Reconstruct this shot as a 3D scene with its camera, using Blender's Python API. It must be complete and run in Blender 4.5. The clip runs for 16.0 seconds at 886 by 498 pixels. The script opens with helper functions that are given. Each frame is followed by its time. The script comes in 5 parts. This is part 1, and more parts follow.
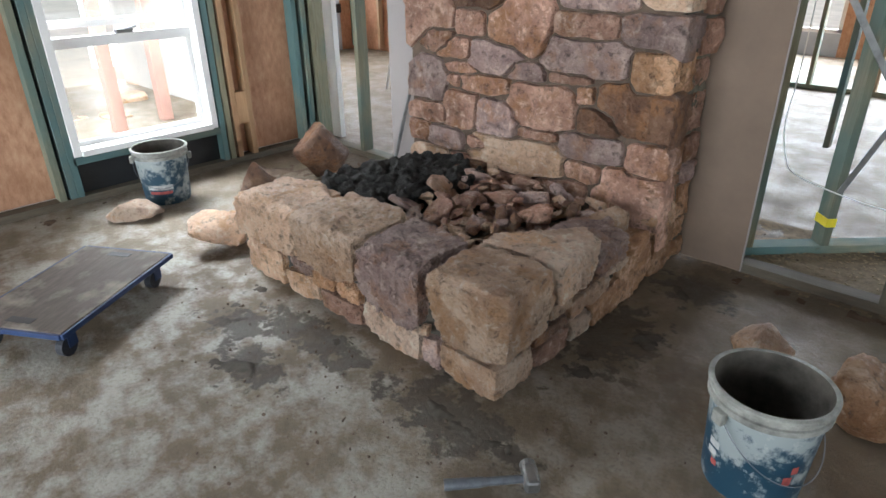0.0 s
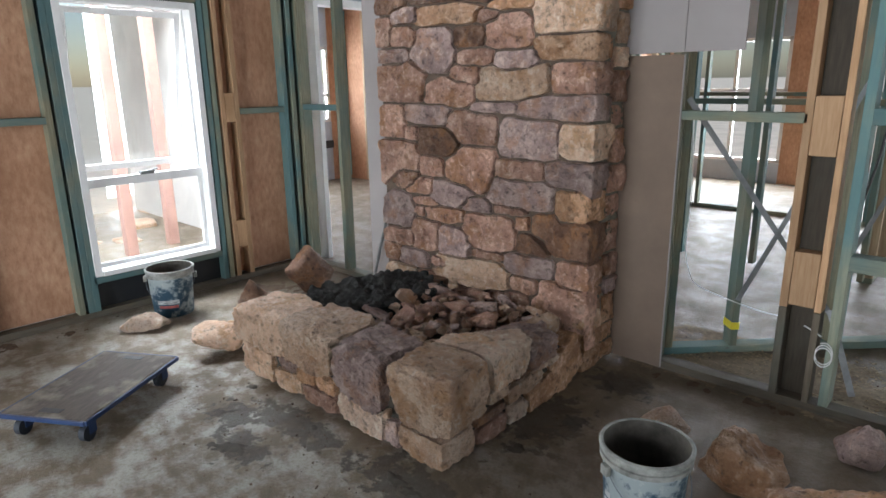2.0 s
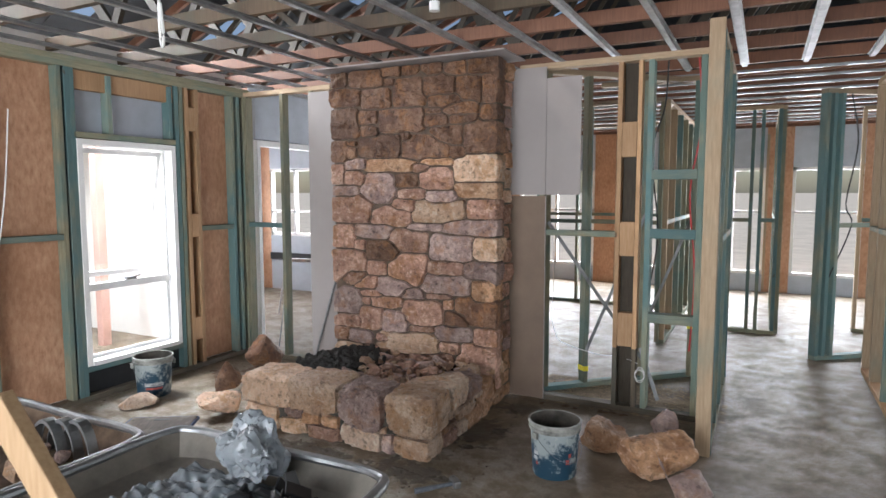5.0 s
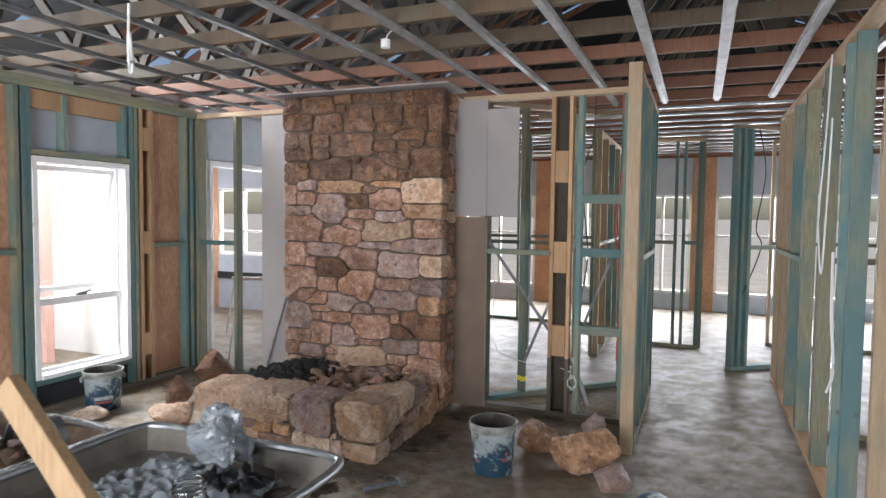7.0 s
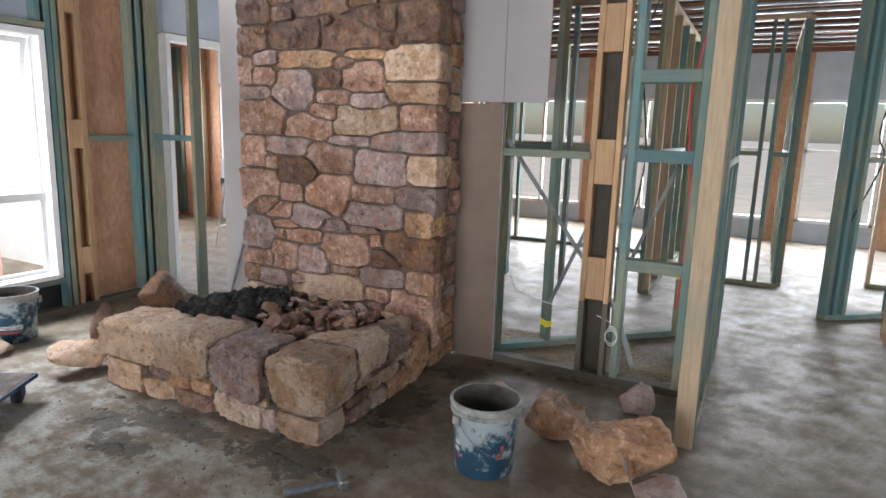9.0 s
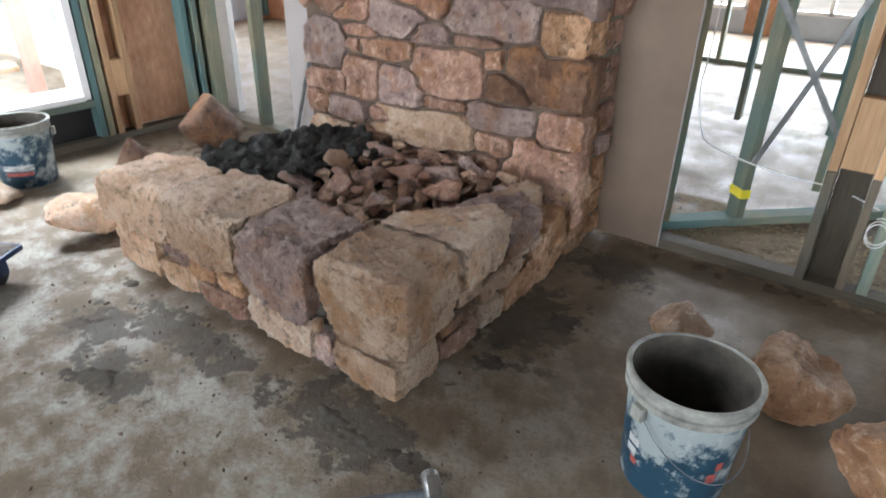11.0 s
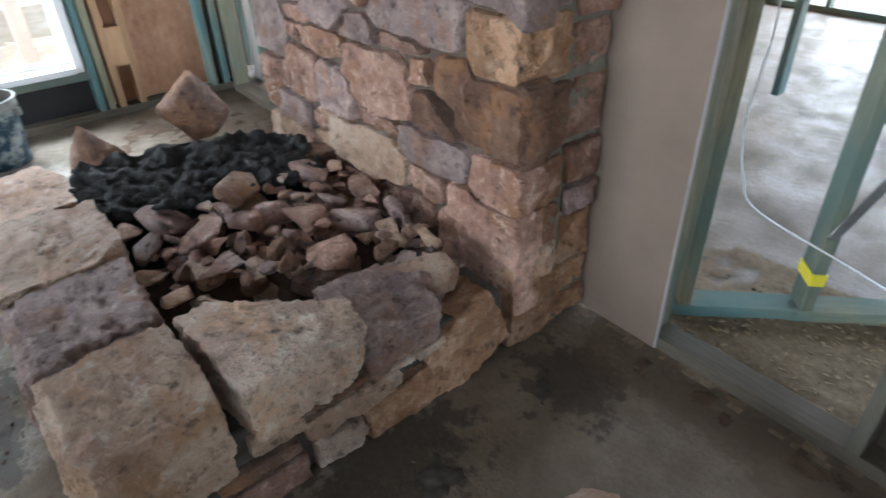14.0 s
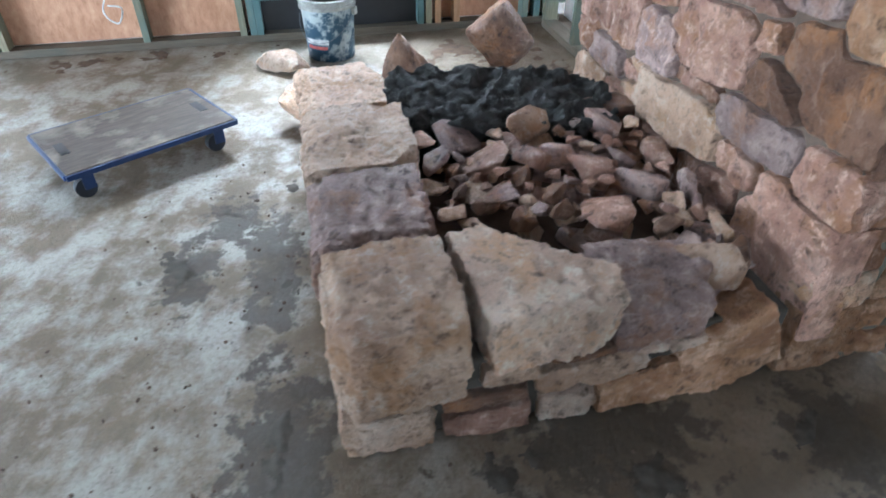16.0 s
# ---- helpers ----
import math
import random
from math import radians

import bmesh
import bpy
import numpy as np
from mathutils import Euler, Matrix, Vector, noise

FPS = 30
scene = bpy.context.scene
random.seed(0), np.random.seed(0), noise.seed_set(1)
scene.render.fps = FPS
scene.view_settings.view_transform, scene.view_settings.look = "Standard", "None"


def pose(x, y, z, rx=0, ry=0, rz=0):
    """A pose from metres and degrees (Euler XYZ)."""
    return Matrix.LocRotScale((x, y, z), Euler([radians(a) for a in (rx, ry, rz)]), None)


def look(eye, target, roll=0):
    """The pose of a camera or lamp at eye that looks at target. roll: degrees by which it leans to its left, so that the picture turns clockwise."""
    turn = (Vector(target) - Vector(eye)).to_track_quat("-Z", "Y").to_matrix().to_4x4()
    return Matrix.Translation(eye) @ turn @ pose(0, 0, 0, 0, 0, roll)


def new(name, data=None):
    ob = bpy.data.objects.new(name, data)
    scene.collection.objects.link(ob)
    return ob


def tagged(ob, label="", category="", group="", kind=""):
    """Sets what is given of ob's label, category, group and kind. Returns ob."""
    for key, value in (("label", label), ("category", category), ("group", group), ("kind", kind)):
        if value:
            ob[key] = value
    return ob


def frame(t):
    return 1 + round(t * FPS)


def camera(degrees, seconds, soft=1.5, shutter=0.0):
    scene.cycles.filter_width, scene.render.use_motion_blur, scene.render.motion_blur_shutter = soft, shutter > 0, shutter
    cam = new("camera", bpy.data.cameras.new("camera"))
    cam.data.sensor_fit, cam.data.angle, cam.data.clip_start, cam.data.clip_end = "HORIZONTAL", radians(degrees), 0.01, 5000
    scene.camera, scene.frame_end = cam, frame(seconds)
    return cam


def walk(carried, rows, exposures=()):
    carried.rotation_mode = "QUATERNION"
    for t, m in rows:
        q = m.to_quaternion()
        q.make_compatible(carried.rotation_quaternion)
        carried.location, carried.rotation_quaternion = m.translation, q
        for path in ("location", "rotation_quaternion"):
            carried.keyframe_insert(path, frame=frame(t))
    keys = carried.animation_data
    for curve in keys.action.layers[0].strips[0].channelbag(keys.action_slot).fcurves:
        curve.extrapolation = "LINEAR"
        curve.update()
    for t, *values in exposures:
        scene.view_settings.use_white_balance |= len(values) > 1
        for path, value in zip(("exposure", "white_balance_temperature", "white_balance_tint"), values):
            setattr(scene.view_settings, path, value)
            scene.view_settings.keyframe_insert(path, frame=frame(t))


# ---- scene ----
cam = camera(70.6, 16.0, soft=1.5, shutter=0.3)
METRES, EYE, TILT, LEAN, TURN = 8.0, 1.4, 0.0, 0.0, 43.3
ROWS = [
    (0.0, 0.0, 0.0, 0.0, -0.26, -25.81, 0.53),
    (0.5, 0.0046, -0.0034, -0.0028, 0.2, -26.36, 0.34),
    (1.0, 0.0106, -0.016, 0.002, -0.06, -25.75, 0.51),
    (1.5, 0.0101, -0.0545, 0.0134, -0.39, -19.12, 1.13),
    (2.0, 0.0195, -0.0713, 0.0205, -1.02, -15.01, 0.8),
    (2.5, 0.0158, -0.0919, 0.0199, 0.73, -12.57, 0.48),
    (3.0, -0.0119, -0.1176, 0.0156, -2.67, -12.54, 0.65),
    (3.5, -0.0291, -0.1467, 0.0256, -8.1, -11.37, -0.31),
    (4.0, -0.0471, -0.1839, 0.0346, -10.98, -8.83, -0.12),
    (6.5, -0.1409, -0.3051, 0.0389, -21.11, -3.25, -0.7),
    (7.0, -0.1128, -0.2906, 0.0356, -21.02, -3.05, -0.68),
    (7.5, -0.0851, -0.2661, 0.0329, -20.69, -4.01, -0.59),
    (8.0, -0.0648, -0.2222, 0.0279, -20.55, -5.68, -1.18),
    (8.5, -0.0319, -0.1818, 0.0193, -18.28, -8.1, -1.81),
    (11.0, 0.0142, 0.0285, -0.0136, -6.87, -27.6, -1.07),
    (11.5, 0.0306, 0.0505, -0.0275, -1.99, -35.57, -1.62),
    (12.0, 0.0551, 0.0726, -0.0373, -0.42, -42.49, -3.63),
    (12.5, 0.0699, 0.098, -0.0353, 0.19, -42.21, -3.76),
    (13.0, 0.0946, 0.1211, -0.0267, 0.67, -39.25, -3.05),
    (13.5, 0.1192, 0.1328, -0.0098, 1.61, -33.58, -1.05),
    (14.0, 0.1223, 0.1337, -0.0058, 7.97, -33.39, 1.36),
    (14.5, 0.1261, 0.1518, -0.0086, 24.55, -32.18, 0.52),
    (15.0, 0.1286, 0.1629, -0.01, 35.17, -32.97, -0.12),
    (15.5, 0.1255, 0.1617, -0.0101, 36.76, -34.47, -0.19),
    (16.0, 0.1075, 0.1358, -0.0108, 34.65, -37.4, -0.04),
]
walk(cam, [(t, pose(0, 0, EYE, TILT, LEAN, TURN) @ pose(METRES * x, METRES * y, METRES * z, 90 + pitch, roll, yaw)) for t, x, y, z, yaw, pitch, roll in ROWS],
     exposures=((0.0, -0.48, 6200, 9), (1.0, -0.48, 6200, 9), (2.0, -0.9, 6150, 10), (2.5, -0.95, 6100, 10), (3.0, -0.95, 6050, 11), (3.5, -0.7, 6350, 12), (6.5, -0.9, 6350, 13), (8.7, -0.75, 6300, 12), (11.0, -0.23, 6200, 10), (12.0, 0.48, 6150, 7), (12.5, 0.7, 5950, 7), (13.0, 0.85, 5750, 7), (13.2, 0.6, 5700, 7), (13.5, -0.15, 5700, 8), (14.0, -0.2, 5700, 7), (14.5, 0.12, 5500, 6), (15.0, 0.12, 5350, 6), (16.0, 0.27, 5350, 6)))

# ---------------------------------------------------------------- world, sun, lights
world = bpy.data.worlds.new("sky")
scene.world = world
world.use_nodes = True
wn, wl = world.node_tree.nodes, world.node_tree.links
sky = wn.new("ShaderNodeTexSky")
sky.sky_type, sky.sun_disc = "NISHITA", False
sky.sun_elevation, sky.sun_rotation = radians(48), radians(250)
sky.dust_density, sky.air_density = 1.0, 1.0
wl.new(sky.outputs[0], wn["Background"].inputs[0])
wn["Background"].inputs[1].default_value = 0.15
sun = new("sun", bpy.data.lights.new("sun", "SUN"))
sun.data.energy, sun.data.angle, sun.data.color = 5.0, radians(6), (1, 0.95, 0.88)
sun.matrix_world = look((-7, -4, 11), (0, 0, 0))


def opening_light(name, at, toward, w, h, watts, colour=(0.93, 0.97, 1.0)):
    """Sky light that enters through an opening."""
    ob = new(name, bpy.data.lights.new(name, "AREA"))
    ob.data.shape, ob.data.size, ob.data.size_y, ob.data.energy, ob.data.color = "RECTANGLE", w, h, watts, colour
    ob.matrix_world = look(at, toward)
    return ob


opening_light("skylight_west_window", (-5.5, 1.58, 3.3), (-2.4, 1.58, 0.5), 1.6, 1.4, 820)
opening_light("skylight_west_window_b", (-5.5, -0.9, 3.3), (-2.4, -0.6, 0.5), 1.6, 1.4, 480)
opening_light("skylight_south_doors", (-1.0, -5.25, 1.3), (-1.0, 0, 0.7), 4.4, 2.4, 880)
opening_light("skylight_north", (1.5, 10.5, 1.25), (1.5, 5, 0.9), 13.0, 2.5, 4300)
opening_light("skylight_east", (5.2, 3.0, 1.3), (0, 3.0, 0.9), 15.0, 2.6, 600)
opening_light("skylight_far_west", (-8.4, 4.8, 1.6), (-4, 4.8, 1.4), 4.0, 3.0, 1200)
opening_light("skylight_west_room", (-6.0, 7.0, 1.6), (-6.0, 4.0, 1.4), 4.4, 3.0, 1100)

# ---------------------------------------------------------------- materials


def shader(name, rough=0.7, metal=0.0):
    m = bpy.data.materials.new(name)
    m.use_nodes = True
    b = m.node_tree.nodes["Principled BSDF"]
    b.inputs["Roughness"].default_value, b.inputs["Metallic"].default_value = rough, metal
    return m, m.node_tree.nodes, m.node_tree.links, b


def noise_of(n, l, scale, detail=6, rough=0.6, stretch=(1, 1, 1), seedy=False):
    tc, mp, tx = n.new("ShaderNodeTexCoord"), n.new("ShaderNodeMapping"), n.new("ShaderNodeTexNoise")
    mp.inputs["Scale"].default_value = stretch
    tx.inputs["Scale"].default_value, tx.inputs["Detail"].default_value, tx.inputs["Roughness"].default_value = scale, detail, rough
    l.new(tc.outputs["Object"], mp.inputs["Vector"])
    if seedy:
        oi, add = n.new("ShaderNodeObjectInfo"), n.new("ShaderNodeVectorMath")
        sc = n.new("ShaderNodeVectorMath")
        sc.operation = "SCALE"
        sc.inputs[0].default_value = (31, 17, 53)
        l.new(oi.outputs["Random"], sc.inputs["Scale"])
        l.new(mp.outputs[0], add.inputs[0]), l.new(sc.outputs[0], add.inputs[1])
        l.new(add.outputs[0], tx.inputs["Vector"])
    else:
        l.new(mp.outputs[0], tx.inputs["Vector"])
    return tx.outputs["Fac"]


def ramp(n, l, fac, *stops):
    r = n.new("ShaderNodeValToRGB")
    e = r.color_ramp.elements
    while len(e) < len(stops):
        e.new(0.5)
    for k, (p, c) in enumerate(stops):
        e[k].position, e[k].color = p, (c, c, c, 1) if isinstance(c, float) else (*c, 1)
    l.new(fac, r.inputs[0])
    return r.outputs[0]


def blend(n, l, fac, a, b, kind="MIX"):
    m = n.new("ShaderNodeMix")
    m.data_type, m.blend_type = "RGBA", kind
    for sock, v in ((m.inputs[0], fac), (m.inputs[6], a), (m.inputs[7], b)):
        if isinstance(v, (int, float)):
            sock.default_value = v
        elif isinstance(v, tuple):
            sock.default_value = (*v, 1)
        else:
            l.new(v, sock)
    return m.outputs[2]


def bump(n, l, b, height, strength=0.4, distance=0.01):
    k = n.new("ShaderNodeBump")
    k.inputs["Strength"].default_value, k.inputs["Distance"].default_value = strength, distance
    l.new(height, k.inputs["Height"])
    l.new(k.outputs[0], b.inputs["Normal"])


def shade_random(n, l, colour, low, high):
    """A brightness of its own for each object."""
    oi, mr = n.new("ShaderNodeObjectInfo"), n.new("ShaderNodeMapRange")
    mr.inputs["To Min"].default_value, mr.inputs["To Max"].default_value = low, high
    l.new(oi.outputs["Random"], mr.inputs[0])
    hsv = n.new("ShaderNodeHueSaturation")
    l.new(mr.outputs[0], hsv.inputs["Value"])
    l.new(colour, hsv.inputs["Color"])
    return hsv.outputs[0]


def stone_material(name, dark, mid, light, rough=0.5, patch=(0.5, 0.38, 0.29), stain=(0.34, 0.16, 0.065)):
    """Broken field stone: cloudy body colour, rust stains, pale scuffs, dark pits and a gritty skin."""
    m, n, l, b = shader(name, rough)
    big = noise_of(n, l, 5, 5, 0.62, seedy=True)
    rust = noise_of(n, l, 7.5, 5, 0.6, seedy=True)
    spot = noise_of(n, l, 19, 8, 0.7, seedy=True)
    fine = noise_of(n, l, 95, 6, 0.7, seedy=True)
    c = ramp(n, l, big, (0.3, dark), (0.5, mid), (0.68, light))
    c = blend(n, l, ramp(n, l, rust, (0.5, 0.0), (0.62, 0.75)), c, stain)
    c = blend(n, l, ramp(n, l, spot, (0.53, 0.0), (0.64, 0.7)), c, patch)
    c = blend(n, l, ramp(n, l, spot, (0.34, 0.9), (0.45, 0.0)), c, tuple(0.4 * v for v in dark))
    c = blend(n, l, ramp(n, l, fine, (0.32, 0.3), (0.42, 0.0)), c, tuple(0.5 * v for v in dark))
    pit = noise_of(n, l, 42, 5, 0.62, seedy=True)
    pits = ramp(n, l, pit, (0.33, 0.0), (0.45, 1.0))
    c = blend(n, l, pits, tuple(0.75 * v for v in mid), c)
    c = shade_random(n, l, c, 0.78, 1.3)
    l.new(c, b.inputs["Base Color"])
    both = n.new("ShaderNodeMath")
    both.operation = "MULTIPLY_ADD"
    both.inputs[1].default_value = 0.35
    l.new(fine, both.inputs[0]), l.new(spot, both.inputs[2])
    worn = n.new("ShaderNodeMath")
    worn.operation = "MULTIPLY_ADD"
    worn.inputs[1].default_value = 0.16
    l.new(pits, worn.inputs[0]), l.new(both.outputs[0], worn.inputs[2])
    bump(n, l, b, worn.outputs[0], 1.0, 0.05)
    return m


STONE = {
    "r": stone_material("stone_red_brown", (0.283, 0.15, 0.105), (0.512, 0.293, 0.211), (0.727, 0.481, 0.365), patch=(0.85, 0.637, 0.512)),
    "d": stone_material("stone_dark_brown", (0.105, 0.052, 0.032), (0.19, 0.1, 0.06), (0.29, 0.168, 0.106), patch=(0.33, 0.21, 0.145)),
    "o": stone_material("stone_ochre", (0.337, 0.163, 0.0832), (0.579, 0.325, 0.173), (0.727, 0.488, 0.32), patch=(0.835, 0.611, 0.448)),
    "p": stone_material("stone_purple_grey", (0.24, 0.16, 0.145), (0.44, 0.31, 0.275), (0.64, 0.49, 0.43), patch=(0.727, 0.572, 0.493), stain=(0.444, 0.241, 0.147)),
    "b": stone_material("stone_tan", (0.47, 0.285, 0.182), (0.71, 0.485, 0.328), (0.82, 0.63, 0.475), patch=(0.82, 0.71, 0.59), stain=(0.5, 0.27, 0.12)),
    "c": stone_material("stone_cream", (0.48, 0.32, 0.226), (0.67, 0.49, 0.366), (0.78, 0.63, 0.5), patch=(0.85, 0.8, 0.679), stain=(0.673, 0.416, 0.23)),
    "k": stone_material("stone_black", (0.02, 0.02, 0.019), (0.042, 0.041, 0.038), (0.08, 0.078, 0.072), 0.8, (0.11, 0.11, 0.1), (0.03, 0.03, 0.027)),
}


def make_concrete():
    """Slab with dried cement bloom in the open part of the room, brown dust, damp blotches and specks."""
    m, n, l, b = shader("concrete_slab", 0.6)
    b.inputs["Specular IOR Level"].default_value = 0.35
    big = noise_of(n, l, 0.9, 5, 0.6)
    mid = noise_of(n, l, 4.2, 9, 0.7)
    blot = noise_of(n, l, 2.1, 7, 0.66)
    speck = noise_of(n, l, 13, 6, 0.66)
    fine = noise_of(n, l, 60, 8, 0.72)
    tc, dist, fall = n.new("ShaderNodeTexCoord"), n.new("ShaderNodeVectorMath"), n.new("ShaderNodeMapRange")
    dist.operation = "DISTANCE"
    dist.inputs[1].default_value = (-2.2, 0.3, 0)
    l.new(tc.outputs["Object"], dist.inputs[0])
    fall.inputs["From Min"].default_value, fall.inputs["From Max"].default_value = 0.9, 2.4
    fall.inputs["To Min"].default_value, fall.inputs["To Max"].default_value = 1.0, 0.12
    l.new(dist.outputs["Value"], fall.inputs[0])
    c = ramp(n, l, big, (0.3, (0.136, 0.098, 0.064)), (0.5, (0.194, 0.147, 0.1)), (0.7, (0.25, 0.206, 0.15)))
    bloom = n.new("ShaderNodeMath")
    bloom.operation = "MULTIPLY"
    l.new(ramp(n, l, mid, (0.44, 0.0), (0.58, 1.0)), bloom.inputs[0]), l.new(fall.outputs[0], bloom.inputs[1])
    c = blend(n, l, bloom.outputs[0], c, (0.42, 0.405, 0.36))
    c = blend(n, l, ramp(n, l, blot, (0.3, 0.6), (0.48, 0.0)), c, (0.13, 0.105, 0.075))
    rag = n.new("ShaderNodeMath")
    rag.operation = "MULTIPLY_ADD"
    rag.inputs[1].default_value = 1.7
    l.new(speck, rag.inputs[0]), l.new(mid, rag.inputs[2])
    # damp mortar trodden into the slab round the hearth: (x, y, half length, half width)
    for sx, sy, ax, ay in ((-1.1, 1.2, 0.42, 0.2), (-0.92, 1.98, 0.24, 0.4), (-1.8, 1.17, 0.5, 0.14), (-1.84, 0.9, 0.25, 0.16), (-0.85, 2.55, 0.28, 0.2), (-2.17, 1.02, 0.22, 0.16), (-0.1, 1.9, 0.9, 0.45), (-0.3, 2.75, 1.2, 0.16), (-3.5, 2.6, 0.7, 0.4)):
        mp, ln, mr, sb = n.new("ShaderNodeMapping"), n.new("ShaderNodeVectorMath"), n.new("ShaderNodeMapRange"), n.new("ShaderNodeMath")
        ax, ay = 0.85 * ax, 0.85 * ay
        mp.inputs["Scale"].default_value = (1 / ax, 1 / ay, 0)
        mp.inputs["Location"].default_value = (-sx / ax, -sy / ay, 0)
        ln.operation, sb.operation = "LENGTH", "SUBTRACT"
        l.new(tc.outputs["Object"], mp.inputs["Vector"]), l.new(mp.outputs[0], ln.inputs[0])
        l.new(rag.outputs[0], sb.inputs[0])
        mr.inputs["To Max"].default_value, mr.inputs["From Max"].default_value = 0.85, 1.5
        l.new(ln.outputs["Value"], mr.inputs[0]), l.new(mr.outputs[0], sb.inputs[1])
        wet = sx > -2.5 and sy < 2.6 and ax < 0.6
        c = blend(n, l, ramp(n, l, sb.outputs[0], (0.86, 0.0), (1.36, 0.9 if wet else 0.6)), c, (0.06, 0.05, 0.038) if wet else (0.13, 0.09, 0.055))
    mott = noise_of(n, l, 8.5, 8, 0.75)
    c = blend(n, l, ramp(n, l, mott, (0.34, 0.6), (0.5, 0.0)), c, (0.13, 0.1, 0.068))
    c = blend(n, l, ramp(n, l, speck, (0.24, 0.55), (0.37, 0.0)), c, (0.1, 0.078, 0.056))
    c = blend(n, l, ramp(n, l, fine, (0.35, 0.55), (0.5, 0.0)), c, (0.12, 0.1, 0.075))
    l.new(c, b.inputs["Base Color"])
    l.new(ramp(n, l, mid, (0.35, 0.72), (0.62, 0.42)), b.inputs["Roughness"])
    add = n.new("ShaderNodeMath")
    add.operation = "ADD"
    l.new(fine, add.inputs[0]), l.new(speck, add.inputs[1])
    bump(n, l, b, add.outputs[0], 0.5, 0.012)
    return m


def timber(name, a, b_, tint, amount):
    """Framing pine; tint is the coloured treatment left on it in patches."""
    m, n, l, b = shader(name, 0.75)
    grain = noise_of(n, l, 14, 6, 0.65, (6, 6, 0.5), seedy=True)
    patch = noise_of(n, l, 2.2, 4, 0.6, (1, 1, 0.6), seedy=True)
    knot = noise_of(n, l, 9, 2, 0.5, (1, 1, 0.7), seedy=True)
    c = ramp(n, l, grain, (0.3, a), (0.7, b_))
    c = blend(n, l, ramp(n, l, patch, (0.62 - amount * 0.4, 0.0), (0.8 - amount * 0.4, 0.85)), c, tint)
    c = blend(n, l, ramp(n, l, knot, (0.72, 0.0), (0.78, 0.8)), c, (0.1, 0.06, 0.03))
    c = shade_random(n, l, c, 0.7, 1.15)
    l.new(c, b.inputs["Base Color"])
    bump(n, l, b, grain, 0.2, 0.004)
    return m


def plain(name, colour, rough=0.6, metal=0.0, vary=0.25, scale=9, relief=0.1):
    m, n, l, b = shader(name, rough, metal)
    t = noise_of(n, l, scale, 7, 0.65)
    low = tuple(v * (1 - vary) for v in colour)
    high = tuple(min(1, v * (1 + vary * 0.6)) for v in colour)
    l.new(ramp(n, l, t, (0.3, low), (0.7, high)), b.inputs["Base Color"])
    if relief:
        bump(n, l, b, t, relief, 0.004)
    return m


CONCRETE = make_concrete()
PINE = timber("pine_framing", (0.32, 0.225, 0.135), (0.45, 0.335, 0.22), (0.24, 0.24, 0.18), 0.2)
TEAL = timber("pine_treated_blue_green", (0.17, 0.19, 0.145), (0.27, 0.28, 0.2), (0.085, 0.185, 0.195), 0.6)
OLIVE = timber("pine_weathered_olive", (0.17, 0.16, 0.1), (0.29, 0.27, 0.18), (0.1, 0.17, 0.15), 0.45)
ORANGE_PINE = timber("pine_orange", (0.42, 0.24, 0.12), (0.56, 0.36, 0.2), (0.3, 0.17, 0.08), 0.2)
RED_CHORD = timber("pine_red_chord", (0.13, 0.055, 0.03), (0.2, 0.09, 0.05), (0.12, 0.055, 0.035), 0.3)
# CHORD and WEB are darker than bare pine: roof-space shade put into their colour
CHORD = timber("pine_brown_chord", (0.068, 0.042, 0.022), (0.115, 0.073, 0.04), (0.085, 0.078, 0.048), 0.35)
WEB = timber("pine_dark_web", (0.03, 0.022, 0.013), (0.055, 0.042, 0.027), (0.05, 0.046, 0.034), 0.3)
PLANK = timber("pine_plank", (0.26, 0.165, 0.085), (0.37, 0.25, 0.14), (0.3, 0.19, 0.1), 0.2)
SHAFT = plain("worn_grey_shaft", (0.14, 0.155, 0.175), 0.45, 0.3, 0.35, 30)
DIRTY = timber("pine_muddy_plate", (0.1, 0.08, 0.055), (0.17, 0.14, 0.1), (0.09, 0.11, 0.09), 0.3)


def make_sheathing():
    m, n, l, b = shader("orange_strand_board", 0.75)
    a = noise_of(n, l, 30, 5, 0.7, (1, 1, 0.45))
    s = noise_of(n, l, 2.5, 5, 0.6)
    c = ramp(n, l, a, (0.3, (0.36, 0.185, 0.105)), (0.52, (0.5, 0.28, 0.17)), (0.7, (0.58, 0.37, 0.235)))
    c = blend(n, l, ramp(n, l, s, (0.35, 0.5), (0.55, 0.0)), c, (0.3, 0.14, 0.07))
    l.new(c, b.inputs["Base Color"])
    bump(n, l, b, a, 0.25, 0.004)
    return m


SHEATH = make_sheathing()
PLASTER = plain("grey_plasterboard", (0.33, 0.3, 0.29), 0.85, 0, 0.06, 3)
PLASTER_DIRTY = plain("brown_stained_plasterboard", (0.2, 0.145, 0.108), 0.85, 0, 0.18, 2.5)
WHITE_PAINT = plain("white_window_paint", (0.78, 0.78, 0.77), 0.45, 0, 0.06)
FOIL = plain("pale_blue_wall_wrap", (0.42, 0.46, 0.52), 0.55, 0, 0.12, 4)
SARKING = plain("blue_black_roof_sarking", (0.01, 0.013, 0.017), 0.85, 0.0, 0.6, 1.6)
GALV = plain("galvanised_steel", (0.3, 0.31, 0.315), 0.42, 0.85, 0.3, 14)
GALV_DULL = plain("dull_galvanised_steel", (0.42, 0.42, 0.42), 0.55, 0.6, 0.3, 10)
BLACK = plain("black_plastic", (0.015, 0.016, 0.018), 0.45, 0, 0.3)
DARK_RUBBER = plain("dark_rubber", (0.02, 0.025, 0.035), 0.6, 0, 0.3)
